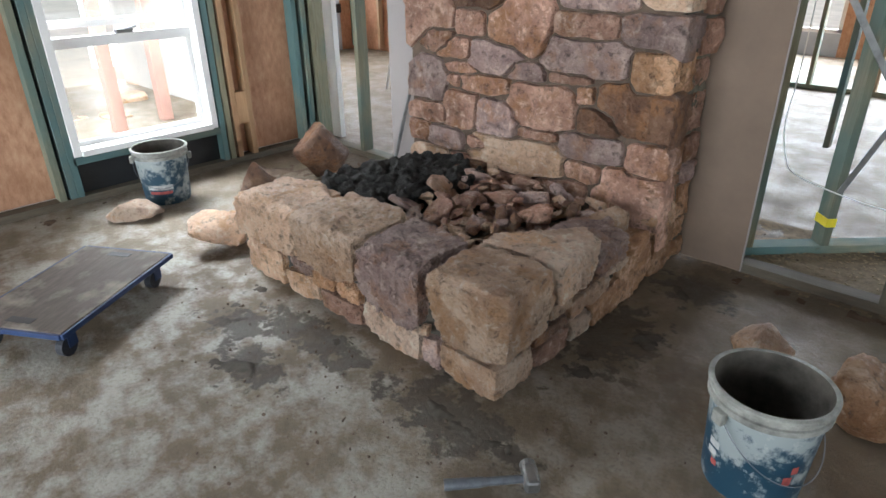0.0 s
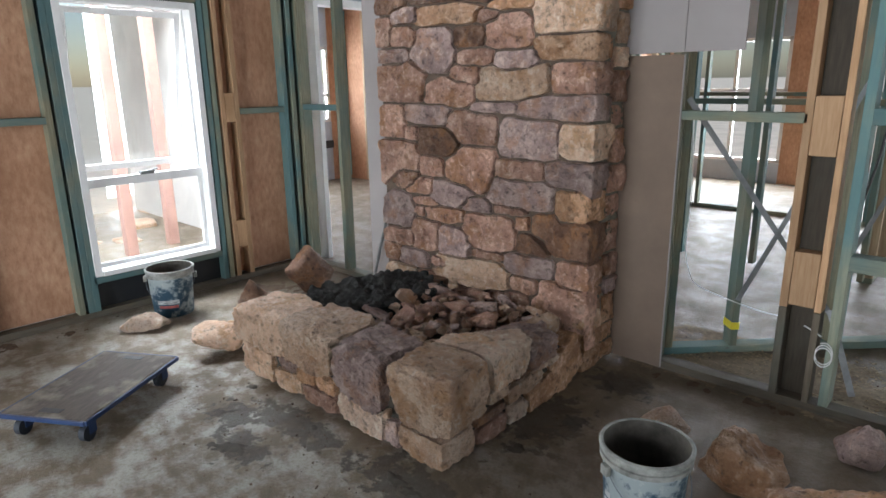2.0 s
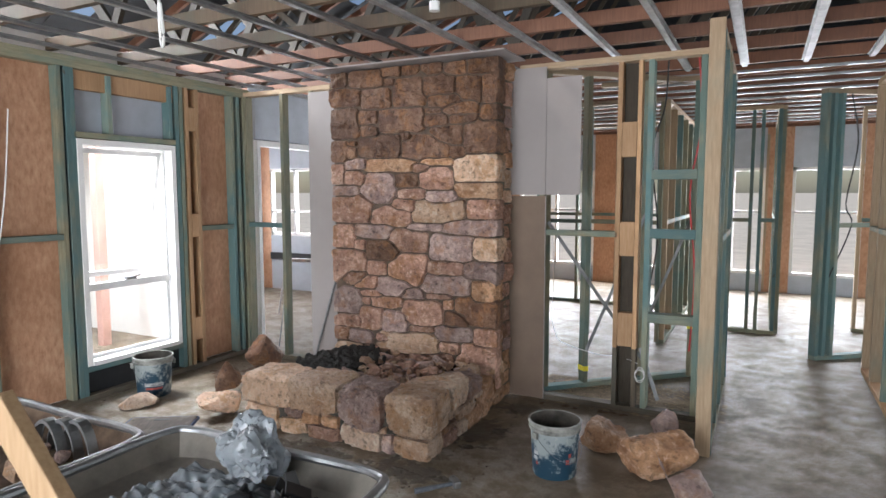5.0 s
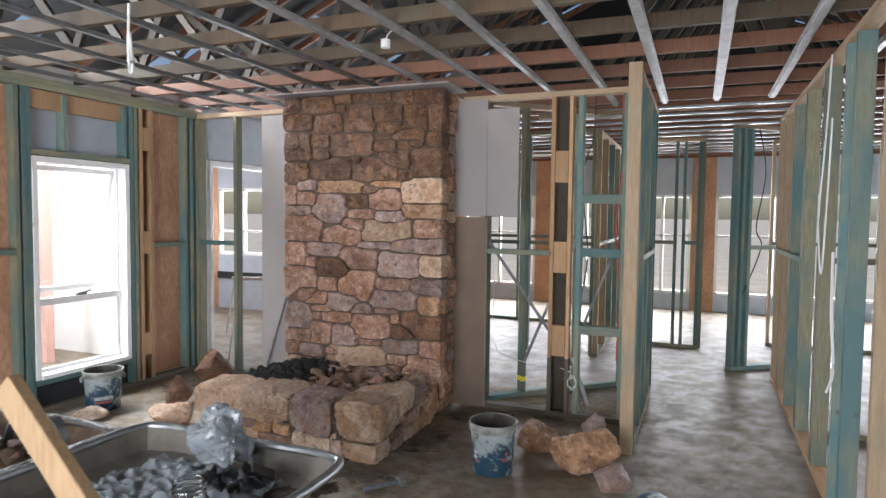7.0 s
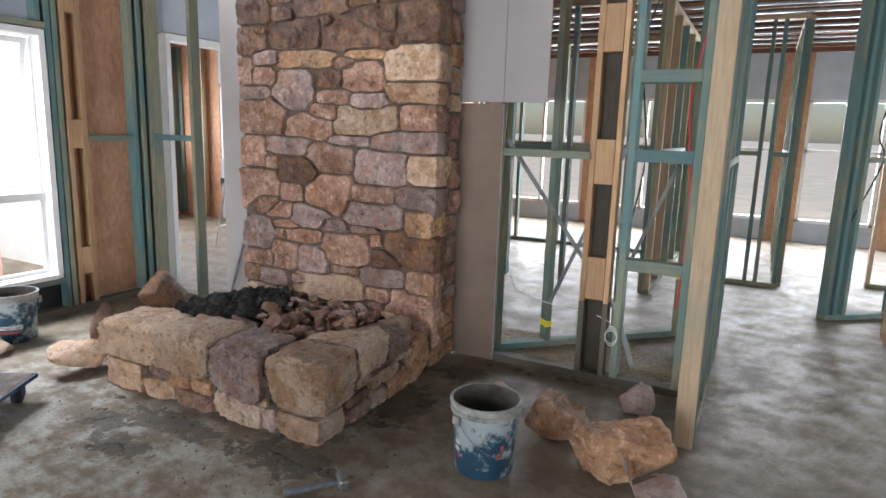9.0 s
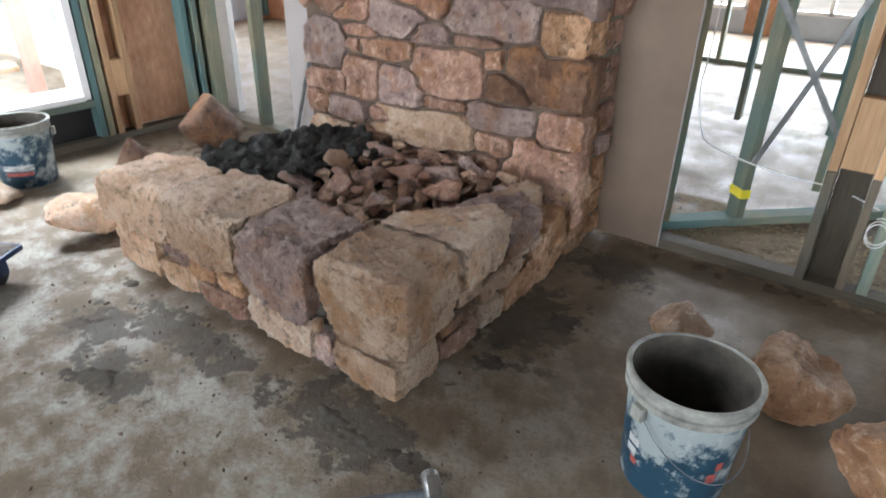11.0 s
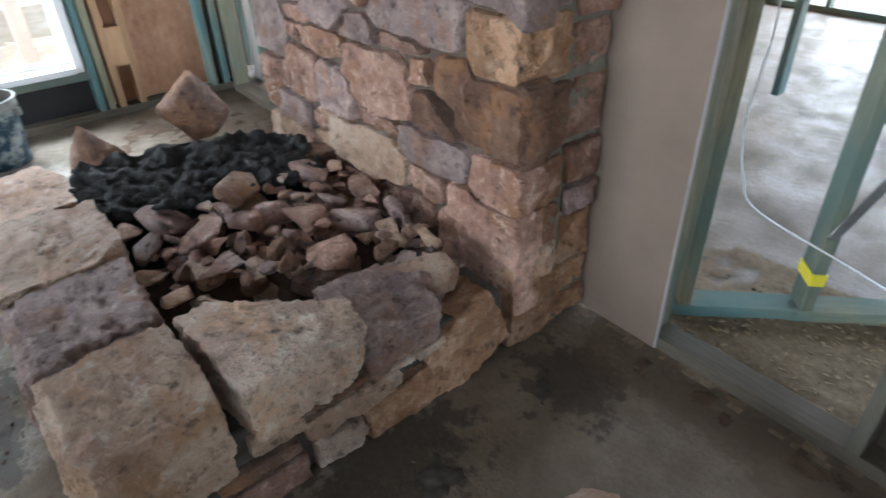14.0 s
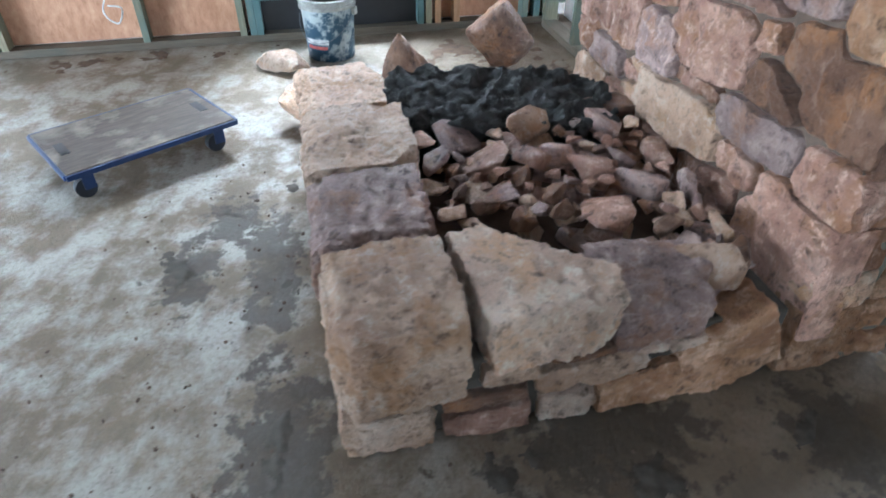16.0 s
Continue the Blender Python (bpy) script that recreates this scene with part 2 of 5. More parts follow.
BLUE_STEEL = plain("blue_enamel", (0.018, 0.045, 0.13), 0.4, 0.1, 0.3)
MORTAR = plain("brown_mortar", (0.12, 0.085, 0.062), 0.95, 0, 0.45, 16, 0.6)
MORTAR_GREEN = plain("grey_green_mortar", (0.2, 0.18, 0.14), 0.95, 0, 0.35, 16, 0.6)
MUD = plain("wet_dark_mortar", (0.075, 0.064, 0.05), 0.85, 0, 0.5, 22, 0.6)
SOIL = plain("brown_soil", (0.13, 0.085, 0.055), 0.95, 0, 0.5, 20, 0.8)
OXIDE = plain("red_oxide_steel", (0.58, 0.36, 0.31), 0.6, 0, 0.2, 4)
PALE_GROUND = plain("pale_outdoor_ground", (0.62, 0.58, 0.5), 0.95, 0, 0.2, 1.2, 0.3)
YELLOW = plain("yellow_tape", (0.75, 0.65, 0.04), 0.5, 0, 0.1)
RED_WIRE = plain("red_cable", (0.45, 0.03, 0.03), 0.5, 0, 0.1)
WHITE_WIRE = plain("white_cable", (0.7, 0.7, 0.68), 0.5, 0, 0.1)
BLACK_WIRE = plain("black_cable", (0.02, 0.02, 0.02), 0.5, 0, 0.1)
CHIP = plain("pale_wood_chips", (0.45, 0.35, 0.23), 0.9, 0, 0.5, 60, 0)
CHAFF = plain("straw_coloured_chips", (0.3, 0.235, 0.16), 0.95, 0, 0.4, 40, 0.9)
BRICKWORK = plain("pale_outer_wall", (0.82, 0.79, 0.76), 0.9, 0, 0.15, 3)


def make_ply():
    m, n, l, b = shader("worn_plywood", 0.75)
    g = noise_of(n, l, 10, 7, 0.65, (1, 6, 1))
    s = noise_of(n, l, 5, 6, 0.65)
    c = ramp(n, l, g, (0.3, (0.06, 0.048, 0.038)), (0.7, (0.13, 0.102, 0.082)))
    c = blend(n, l, ramp(n, l, s, (0.5, 0.0), (0.64, 0.75)), c, (0.27, 0.235, 0.195))
    l.new(c, b.inputs["Base Color"])
    return m


PLY = make_ply()


def make_bucket_blue():
    """Blue plastic splashed with pale dried render."""
    m, n, l, b = shader("blue_bucket_plastic", 0.5)
    s = noise_of(n, l, 7, 8, 0.7)
    h = n.new("ShaderNodeSeparateXYZ")
    tc = n.new("ShaderNodeTexCoord")
    l.new(tc.outputs["Object"], h.inputs[0])
    up = n.new("ShaderNodeMath")
    up.operation = "MULTIPLY_ADD"
    up.inputs[1].default_value, up.inputs[2].default_value = 0.6, -0.1
    l.new(h.outputs["Z"], up.inputs[0])
    add = n.new("ShaderNodeMath")
    add.operation = "ADD"
    l.new(s, add.inputs[0]), l.new(up.outputs[0], add.inputs[1])
    c = blend(n, l, ramp(n, l, add.outputs[0], (0.47, 0.0), (0.55, 1.0)), (0.012, 0.05, 0.085), (0.3, 0.345, 0.35))
    c = blend(n, l, ramp(n, l, noise_of(n, l, 26, 5, 0.6), (0.58, 0.0), (0.66, 0.6)), c, (0.42, 0.45, 0.44))
    l.new(c, b.inputs["Base Color"])
    return m


BUCKET = make_bucket_blue()
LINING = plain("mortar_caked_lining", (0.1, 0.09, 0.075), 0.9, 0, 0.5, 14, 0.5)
BUCKET_RIM = plain("render_coated_rim", (0.3, 0.305, 0.28), 0.75, 0, 0.55, 16, 0.5)


def make_glass(name, rough=0.0, tint=(0.95, 0.98, 0.97)):
    m, n, l, b = shader(name, rough)
    b.inputs["Transmission Weight"].default_value, b.inputs["IOR"].default_value = 1.0, 1.45
    b.inputs["Base Color"].default_value = (*tint, 1)
    return m


GLASS = make_glass("clear_glass")
PLASTIC_WRAP = plain("milky_plastic_wrap", (0.36, 0.4, 0.43), 0.16, 0.0, 0.25, 12, 0.5)
PLASTIC_WRAP.node_tree.nodes["Principled BSDF"].inputs["Transmission Weight"].default_value = 0.4

# ---------------------------------------------------------------- mesh helpers


def mesh_of(bm, name, smooth=False):
    me = bpy.data.meshes.new(name)
    bm.normal_update()
    bm.to_mesh(me)
    bm.free()
    if smooth:
        for p in me.polygons:
            p.use_smooth = True
        me.set_sharp_from_angle(angle=radians(34))
    return me


def part(name, bm, material, parent=None, label="", smooth=False):
    me = mesh_of(bm, name, smooth) if isinstance(bm, bmesh.types.BMesh) else bm
    if not me.materials:
        me.materials.append(material)
    ob = new(name, me)
    ob.parent = parent
    if label:
        tagged(ob, label)
    return ob


def thing(name, label, category, group="", kind="", at=None):
    ob = new(name)
    ob.empty_display_size = 0.1
    if at is not None:
        ob.matrix_world = at
    return tagged(ob, label, category, group, kind)


def box(x0, x1, y0, y1, z0, z1, bevel=0.0):
    bm = bmesh.new()
    bmesh.ops.create_cube(bm, size=1)
    for v in bm.verts:
        v.co = Vector(((x0 + x1) / 2 + v.co.x * (x1 - x0), (y0 + y1) / 2 + v.co.y * (y1 - y0), (z0 + z1) / 2 + v.co.z * (z1 - z0)))
    if bevel:
        bmesh.ops.bevel(bm, geom=bm.edges[:], offset=bevel, segments=2, affect="EDGES", profile=0.5)
    return bm


def bar(a, b, w, d, bevel=0.0, up=(0, 0, 1)):
    """A straight bar of section w x d from a to b."""
    a, b = Vector(a), Vector(b)
    n = (b - a).length
    bm = box(-w / 2, w / 2, -d / 2, d / 2, 0, n, bevel)
    bm.transform(Matrix.Translation(a) @ (b - a).to_track_quat("Z", "Y").to_matrix().to_4x4())
    return bm


def rod(a, b, r, seg=10, r2=None):
    a, b = Vector(a), Vector(b)
    bm = bmesh.new()
    bmesh.ops.create_cone(bm, cap_ends=True, segments=seg, radius1=r, radius2=r if r2 is None else r2, depth=(b - a).length)
    bm.transform(Matrix.Translation((a + b) / 2) @ (b - a).to_track_quat("Z", "Y").to_matrix().to_4x4())
    return bm


def tube(points, r, seg=8, closed=False):
    """A round tube along points, rounded by subdivision of the path."""
    pts = [Vector(p) for p in points]
    smooth = []
    n = len(pts)
    for i in range(n if closed else n - 1):
        p0, p1, p2, p3 = (pts[(i + k) % n] if closed else pts[min(max(i + k, 0), n - 1)] for k in (-1, 0, 1, 2))
        for s in range(6):
            t = s / 6
            smooth.append(0.5 * (2 * p1 + (p2 - p0) * t + (2 * p0 - 5 * p1 + 4 * p2 - p3) * t * t + (3 * p1 - p0 - 3 * p2 + p3) * t ** 3))
    if not closed:
        smooth.append(pts[-1])
    bm = bmesh.new()
    rings = []
    m = len(smooth)
    for i, p in enumerate(smooth):
        d = (smooth[(i + 1) % m] - smooth[i - 1]) if closed else (smooth[min(i + 1, m - 1)] - smooth[max(i - 1, 0)])
        q = d.to_track_quat("Z", "Y")
        rings.append([bm.verts.new(p + q @ Vector((r * math.cos(a), r * math.sin(a), 0))) for a in (2 * math.pi * k / seg for k in range(seg))])
    for i in range(m if closed else m - 1):
        a, b = rings[i], rings[(i + 1) % m]
        for k in range(seg):
            bm.faces.new((a[k], a[(k + 1) % seg], b[(k + 1) % seg], b[k]))
    return bm


def lathe(profile, seg=40):
    """Turned shape from (radius, height) pairs."""
    bm = bmesh.new()
    rings = [[bm.verts.new((r * math.cos(2 * math.pi * k / seg), r * math.sin(2 * math.pi * k / seg), z)) for k in range(seg)] for r, z in profile]
    for a, b in zip(rings, rings[1:]):
        for k in range(seg):
            bm.faces.new((a[k], a[(k + 1) % seg], b[(k + 1) % seg], b[k]))
    return bm


def join(*bms):
    out = bms[0]
    for b in bms[1:]:
        me = bpy.data.meshes.new("joined")
        b.to_mesh(me)
        b.free()
        out.from_mesh(me)
        bpy.data.meshes.remove(me)
    return out


def rock(sx, sy, sz, seed, round_=0.15, chops=7, cuts=7, rough=0.03, chop=(0.72, 0.98), planes=()):
    """A broken stone: a block with worn edges, planes struck off it and an uneven skin."""
    rng = random.Random(seed)
    bm = bmesh.new()
    bmesh.ops.create_cube(bm, size=2)
    bmesh.ops.subdivide_edges(bm, edges=bm.edges[:], cuts=cuts, use_grid_fill=True)
    struck = [(Vector(d).normalized(), k) for d, k in planes]
    for _ in range(chops):
        d = Vector((rng.uniform(-1, 1), rng.uniform(-1, 1), rng.uniform(-1, 1))).normalized()
        struck.append((d, rng.uniform(*chop) * (abs(d.x) + abs(d.y) + abs(d.z)) * 0.86))
    off = Vector((rng.uniform(0, 90), rng.uniform(0, 90), rng.uniform(0, 90)))
    half = Vector((sx, sy, sz)) / 2
    size = (sx * sy * sz) ** (1 / 3)
    for v in bm.verts:
        p = v.co.copy()
        s = p.normalized() * 1.28
        p = p.lerp(Vector((min(1, max(-1, s.x)), min(1, max(-1, s.y)), min(1, max(-1, s.z)))), round_)
        for _ in range(2):
            for d, k in struck:
                over = p.dot(d) - k
                if over > 0:
                    p -= d * over
        q = Vector((p.x * half.x, p.y * half.y, p.z * half.z))
        w = q / size
        dn = q.normalized()
        ridged = 0.5 - abs(noise.noise(w * 3.4 + off))
        q += dn * size * rough * (1.5 * noise.noise(w * 1.9 + off) + 1.6 * ridged + 0.9 * noise.noise(w * 7.5 + off) + 0.85 * noise.noise(w * 16 + off) + (0.5 * noise.noise(w * 33 + off) - 0.5 * max(0, noise.noise(w * 21 + off) - 0.25) if cuts > 20 else 0))
        v.co = q
    return bm


def shard(sx, sy, sz, seed, points=14, cuts=0, rough=0.02):
    """An angular broken stone: the hull of random points, with chipped edges."""
    rng = random.Random(seed)
    bm = bmesh.new()
    for _ in range(points):
        p = Vector((rng.uniform(-1, 1), rng.uniform(-1, 1), rng.uniform(-1, 1)))
        p = p / max(abs(p.x), abs(p.y), abs(p.z)) * rng.uniform(0.8, 1.0)
        s = p.normalized()
        p = p.lerp(s, 0.45)
        bm.verts.new((p.x * sx / 2, p.y * sy / 2, p.z * sz / 2))
    res = bmesh.ops.convex_hull(bm, input=bm.verts[:])
    bmesh.ops.delete(bm, geom=[v for v in bm.verts if not v.link_faces], context="VERTS")
    size = (sx * sy * sz) ** (1 / 3)
    bmesh.ops.dissolve_limit(bm, angle_limit=radians(16), verts=bm.verts[:], edges=bm.edges[:])
    bmesh.ops.bevel(bm, geom=bm.edges[:], offset=size * 0.035, segments=1, affect="EDGES", profile=0.5)
    if cuts:
        bmesh.ops.triangulate(bm, faces=bm.faces[:])
        for _ in range(cuts):
            long_ = [e for e in bm.edges if e.calc_length() > size * 0.09]
            if long_:
                bmesh.ops.subdivide_edges(bm, edges=long_, cuts=1)
                bmesh.ops.triangulate(bm, faces=[f for f in bm.faces if len(f.verts) > 3])
        off = Vector((rng.uniform(0, 90), rng.uniform(0, 90), rng.uniform(0, 90)))
        bm.normal_update()
        for v in bm.verts:
            w = v.co / size
            v.co += v.normal * size * rough * (1.4 * noise.noise(w * 2.2 + off) + 1.0 * (0.5 - abs(noise.noise(w * 5 + off))) + 0.7 * noise.noise(w * 11 + off))
    return bm


def settle(bm, z=0.0):
    """Sets the lowest point of the mesh at z."""
    low = min(v.co.z for v in bm.verts)
    bmesh.ops.translate(bm, verts=bm.verts[:], vec=(0, 0, z - low))
    return bm


def spun(bm, rz=0, rx=0, ry=0):
    bm.transform(pose(0, 0, 0, rx, ry, rz))
    return bm

# ---------------------------------------------------------------- floor, ground, outside
floor_bm = bmesh.new()
bmesh.ops.create_grid(floor_bm, x_segments=2, y_segments=2, size=1)
for v in floor_bm.verts:
    v.co = Vector((-0.25 + v.co.x * 7.75, 3.15 + v.co.y * 8.25, 0))
ext = bmesh.ops.extrude_face_region(floor_bm, geom=floor_bm.faces[:])
bmesh.ops.translate(floor_bm, verts=[v for v in ext["geom"] if isinstance(v, bmesh.types.BMVert)], vec=(0, 0, -0.12))
bmesh.ops.recalc_face_normals(floor_bm, faces=floor_bm.faces[:])
tagged(part("floor", floor_bm, CONCRETE), "dusty stained bare concrete slab floor", "floor", kind="structure")

ground_bm = bmesh.new()
bmesh.ops.create_grid(ground_bm, x_segments=60, y_segments=60, size=1800)
for v in ground_bm.verts:
    v.co.z = -0.18
tagged(part("ground", ground_bm, PALE_GROUND), "pale dry dirt ground outside the house", "ground", kind="structure")


def verandah_post(x, y, w=0.1):
    t = thing("verandah_post", "red-oxide steel verandah post outside the window", "post", "verandah posts")
    part("shaft", box(x - w / 2, x + w / 2, y - w / 2, y + w / 2, -0.1, 3.0, 0.006), OXIDE, t)
    part("base_plate", box(x - w, x + w, y - w, y + w, -0.17, -0.09, 0.004), OXIDE, t)
    return t


for px, py in ((-5.6, 1.95), (-5.75, 2.42), (-6.6, 3.3), (-6.6, 0.9), (-6.6, -1.6)):
    verandah_post(px, py)
for k in range(16):
    rng = random.Random(900 + k)
    s = rng.uniform(0.18, 0.4)
    bm = settle(rock(s, s * 0.8, s * 0.6, 910 + k, cuts=4), -0.2)
    bmesh.ops.translate(bm, verts=bm.verts[:], vec=(rng.uniform(-8.5, -6.0), rng.uniform(1.2, 4.6), 0))
    tagged(part("boulder", bm, STONE["b"], smooth=True), "pale rough field stone on the dirt outside", "rock", "stones outside")

# ---------------------------------------------------------------- framing
Z_TOP = 2.72
STUD = 0.09


def stud(parent, x, y, along="x", z0=0.045, z1=Z_TOP - 0.045, mat=None, w=0.04, d=STUD, name="stud"):
    """An upright, narrow across the wall's run."""
    a, b = (w / 2, d / 2) if along == "x" else (d / 2, w / 2)
    bm = box(-a, a, -b, b, 0, z1 - z0, 0.003)
    ob = part(name, bm, mat or TEAL, parent)
    ob.location = (x, y, z0)
    return ob


def rail(parent, a, b, z, h=0.045, d=STUD, mat=None, name="plate"):
    """A level timber from a to b whose underside lies at z."""
    (x0, y0), (x1, y1) = a, b
    bm = bar((0, 0, 0), (0, 0, math.hypot(x1 - x0, y1 - y0)), h, d, 0.003)
    ob = part(name, bm, mat or TEAL, parent)
    q = Vector((x1 - x0, y1 - y0, 0)).to_track_quat("Z", "Y")
    ob.rotation_euler = q.to_euler()
    ob.location = (x0, y0, z + h / 2)
    # the bar's width must stand upright
    m = q.to_matrix()
    if abs(m.col[0].z) < 0.5:
        ob.rotation_euler = (q @ Euler((0, 0, math.pi / 2)).to_quaternion()).to_euler()
    return ob


def frame_wall(name, label, a, b, studs, mats=None, nogs=(1.35,), bottom=True, top=True, zt=Z_TOP, plate_mat=None, nog_gaps=(), mixed=None):
    """A framed wall from a to b with uprights at the given distances from a."""
    w = thing(name, label, "wall frame", kind="structure")
    (x0, y0), (x1, y1) = a, b
    n = math.hypot(x1 - x0, y1 - y0)
    ux, uy = (x1 - x0) / n, (y1 - y0) / n
    along = "x" if abs(ux) > abs(uy) else "y"
    rng = random.Random(int(abs(x0 * 91 + y0 * 37 + x1 * 11) * 10))
    if bottom:
        rail(w, a, b, 0.002, mat=plate_mat or OLIVE, name="bottom_plate")
    if top:
        rail(w, a, b, zt - 0.045, mat=PINE, name="top_plate")
    for s in studs:
        m = mats or rng.choice(mixed or (TEAL, OLIVE, OLIVE, PINE))
        stud(w, x0 + ux * s, y0 + uy * s, along, z1=zt - 0.045, mat=m)
    for z in nogs:
        for k, (s, e) in enumerate(zip(studs, studs[1:])):
            if e - s < 0.12 or k in nog_gaps:
                continue
            rail(w, (x0 + ux * (s + 0.02), y0 + uy * (s + 0.02)), (x0 + ux * (e - 0.02), y0 + uy * (e - 0.02)),
                 z + 0.0, mat=rng.choice((TEAL, OLIVE)), name="noggin")
    return w


def every(n, step=0.6, first=0.02):
    out = [first]
    while out[-1] + step < n - 0.1:
        out.append(round(out[-1] + step, 3))
    return out + [n - 0.02]


# west wall: studs between x -4.14 and -4.05, sheathed outside
WX = -4.095
west = thing("wall_west", "timber stud wall lined outside with orange strand board", "wall", kind="structure")
rail(west, (WX, -5.2), (WX, 3.0), 0.002, mat=DIRTY, name="bottom_plate")
rail(west, (WX, -5.2), (WX, 3.0), Z_TOP - 0.045, mat=OLIVE, name="top_plate")
rail(west, (WX, -5.2), (WX, 3.0), Z_TOP, mat=OLIVE, name="top_plate")
WIN = ((1.1, 2.06), (-1.36, -0.4))
for y, m in ((-5.1, TEAL), (-4.5, OLIVE), (-3.9, TEAL), (-3.3, TEAL), (-2.7, OLIVE), (-2.1, TEAL), (-1.62, TEAL), (-1.47, OLIVE), (-1.4, TEAL), (-0.38, TEAL), (-0.31, OLIVE), (0.45, OLIVE),
             (1.0, OLIVE), (1.06, TEAL), (1.08 + 0.02, TEAL), (2.08, TEAL), (2.13, OLIVE), (2.19, ORANGE_PINE), (2.31, ORANGE_PINE), (2.76, TEAL), (2.84, TEAL), (2.92, OLIVE)):
    stud(west, WX, y, "y", mat=m)
for y0, y1 in ((-5.1, -4.5), (-4.5, -3.9), (-3.9, -3.3), (-3.3, -2.7), (-2.7, -2.1), (-2.1, -1.62), (-0.31, 0.45), (0.45, 1.0), (2.31, 2.76)):
    rail(west, (WX, y0 + 0.02), (WX, y1 - 0.02), 1.335, mat=TEAL, name="noggin")
for z in (0.28, 1.28, 2.28):
    part("packing_block", box(WX - 0.02, WX + 0.045, 2.21, 2.29, z, z + 0.22, 0.003), ORANGE_PINE, west)
for y0, y1 in WIN:
    rail(west, (WX, y0), (WX, y1), 0.24, mat=TEAL, name="sill_trimmer")
    rail(west, (WX, y0), (WX, y1), 2.14, mat=OLIVE, name="head_trimmer")
    part("lintel", box(WX - 0.03, WX + 0.02, y0, y1, 2.52, Z_TOP - 0.05, 0.003), ORANGE_PINE, west)
    for f in (0.33, 0.95):
        stud(west, WX, y0 + (y1 - y0) * f, "y", z0=2.19, z1=2.66, mat=TEAL)
    part("wall_wrap", box(-4.15, -4.143, y0, y1, 2.14, 2.7), FOIL, west, "pale blue wall wrap above the window")
    part("sill_flashing", box(-4.15, -4.12, y0, y1, 0.045, 0.26), BLACK, west, "black plastic below the window")
# sheathing panels, joined at the studs
for k, (y0, y1) in enumerate(((-5.2, -3.9), (-3.9, -2.7), (-2.7, -1.36), (-0.4, 0.45), (0.45, 1.1), (2.06, 3.0))):
    for z0, z1 in ((0.05, 1.36), (1.363, 2.76)):
        part("sheathing_board", box(-4.152, -4.142, y0 + 0.002, y1 - 0.002, z0, z1), SHEATH, west)
part("outer_wall", box(-4.26, -4.155, -5.2, -1.36, -0.12, 2.9), BRICKWORK, west)
part("outer_wall", box(-4.26, -4.155, -0.4, 1.1, -0.12, 2.9), BRICKWORK, west)
part("outer_wall", box(-4.26, -4.155, 2.06, 3.0, -0.12, 2.9), BRICKWORK, west)
for y0, y1 in WIN:
    part("outer_wall", box(-4.26, -4.155, y0, y1, -0.12, 0.2), BRICKWORK, west)
    part("outer_wall", box(-4.26, -4.155, y0, y1, 2.2, 2.9), BRICKWORK, west)


def awning_window(name, y0, y1, tilt):
    """White sash window: an awning light hung from the head over a fixed pane."""
    w = thing(name, "white-framed window with a propped-open awning sash", "window", kind="structure")
    x0, x1, z0, z1 = -4.2, -4.04, 0.29, 2.13
    y0, y1 = y0 + 0.015, y1 - 0.015
    f = 0.045
    for yy0, yy1, zz0, zz1 in ((y0, y0 + f, z0, z1), (y1 - f, y1, z0, z1), (y0 + f, y1 - f, z1 - f, z1)):
        part("reveal", box(x0, x1, yy0, yy1, zz0, zz1, 0.003), WHITE_PAINT, w)
    part("window_sill", box(x0, x1 + 0.02, y0 + f, y1 - f, z0, z0 + 0.035, 0.003), WHITE_PAINT, w)
    zm = 0.89
    part("transom", box(-4.19, -4.12, y0 + f, y1 - f, zm, zm + 0.06, 0.004), WHITE_PAINT, w)
    a, b = y0 + f, y1 - f
    part("pane", box(-4.158, -4.153, a + 0.03, b - 0.03, z0 + 0.06, zm), GLASS, w).visible_shadow = False
    for yy0, yy1, zz0, zz1 in ((a, a + 0.03, z0 + 0.035, zm), (b - 0.03, b, z0 + 0.035, zm), (a + 0.03, b - 0.03, z0 + 0.035, z0 + 0.065), (a, a + 0.02, zm + 0.06, z1 - f), (b - 0.02, b, zm + 0.06, z1 - f)):
        part("bead", box(-4.17, -4.14, yy0, yy1, zz0, zz1, 0.002), WHITE_PAINT, w)
    # awning sash, hinged at the head
    hz = z1 - f - 0.012
    zl = zm + 0.07
    s = part("sash", join(box(0, 0.035, a + 0.022, a + 0.062, -(hz - zl), 0, 0.002), box(0, 0.035, b - 0.062, b - 0.022, -(hz - zl), 0, 0.002),
                          box(0, 0.035, a + 0.062, b - 0.062, -0.04, 0, 0.002), box(0, 0.035, a + 0.062, b - 0.062, -(hz - zl), -(hz - zl) + 0.045, 0.002)), WHITE_PAINT, w)
    s.location, s.rotation_euler = (-4.19, 0, hz), (0, radians(tilt), 0)
    p = part("pane", box(0.015, 0.02, a + 0.06, b - 0.06, -(hz - zl) + 0.04, -0.035), GLASS, s)
    p.visible_shadow = False
    part("winder", join(box(-4.13, -4.09, (a + b) / 2 - 0.05, (a + b) / 2 + 0.05, zm + 0.06, zm + 0.085, 0.006), rod((-4.1, (a + b) / 2, zm + 0.08), (-4.06, (a + b) / 2 + 0.06, zm + 0.1), 0.007)), GALV, w)
    return w


awning_window("window_1", *WIN[0], 11)
awning_window("window_2", *WIN[1], 0)

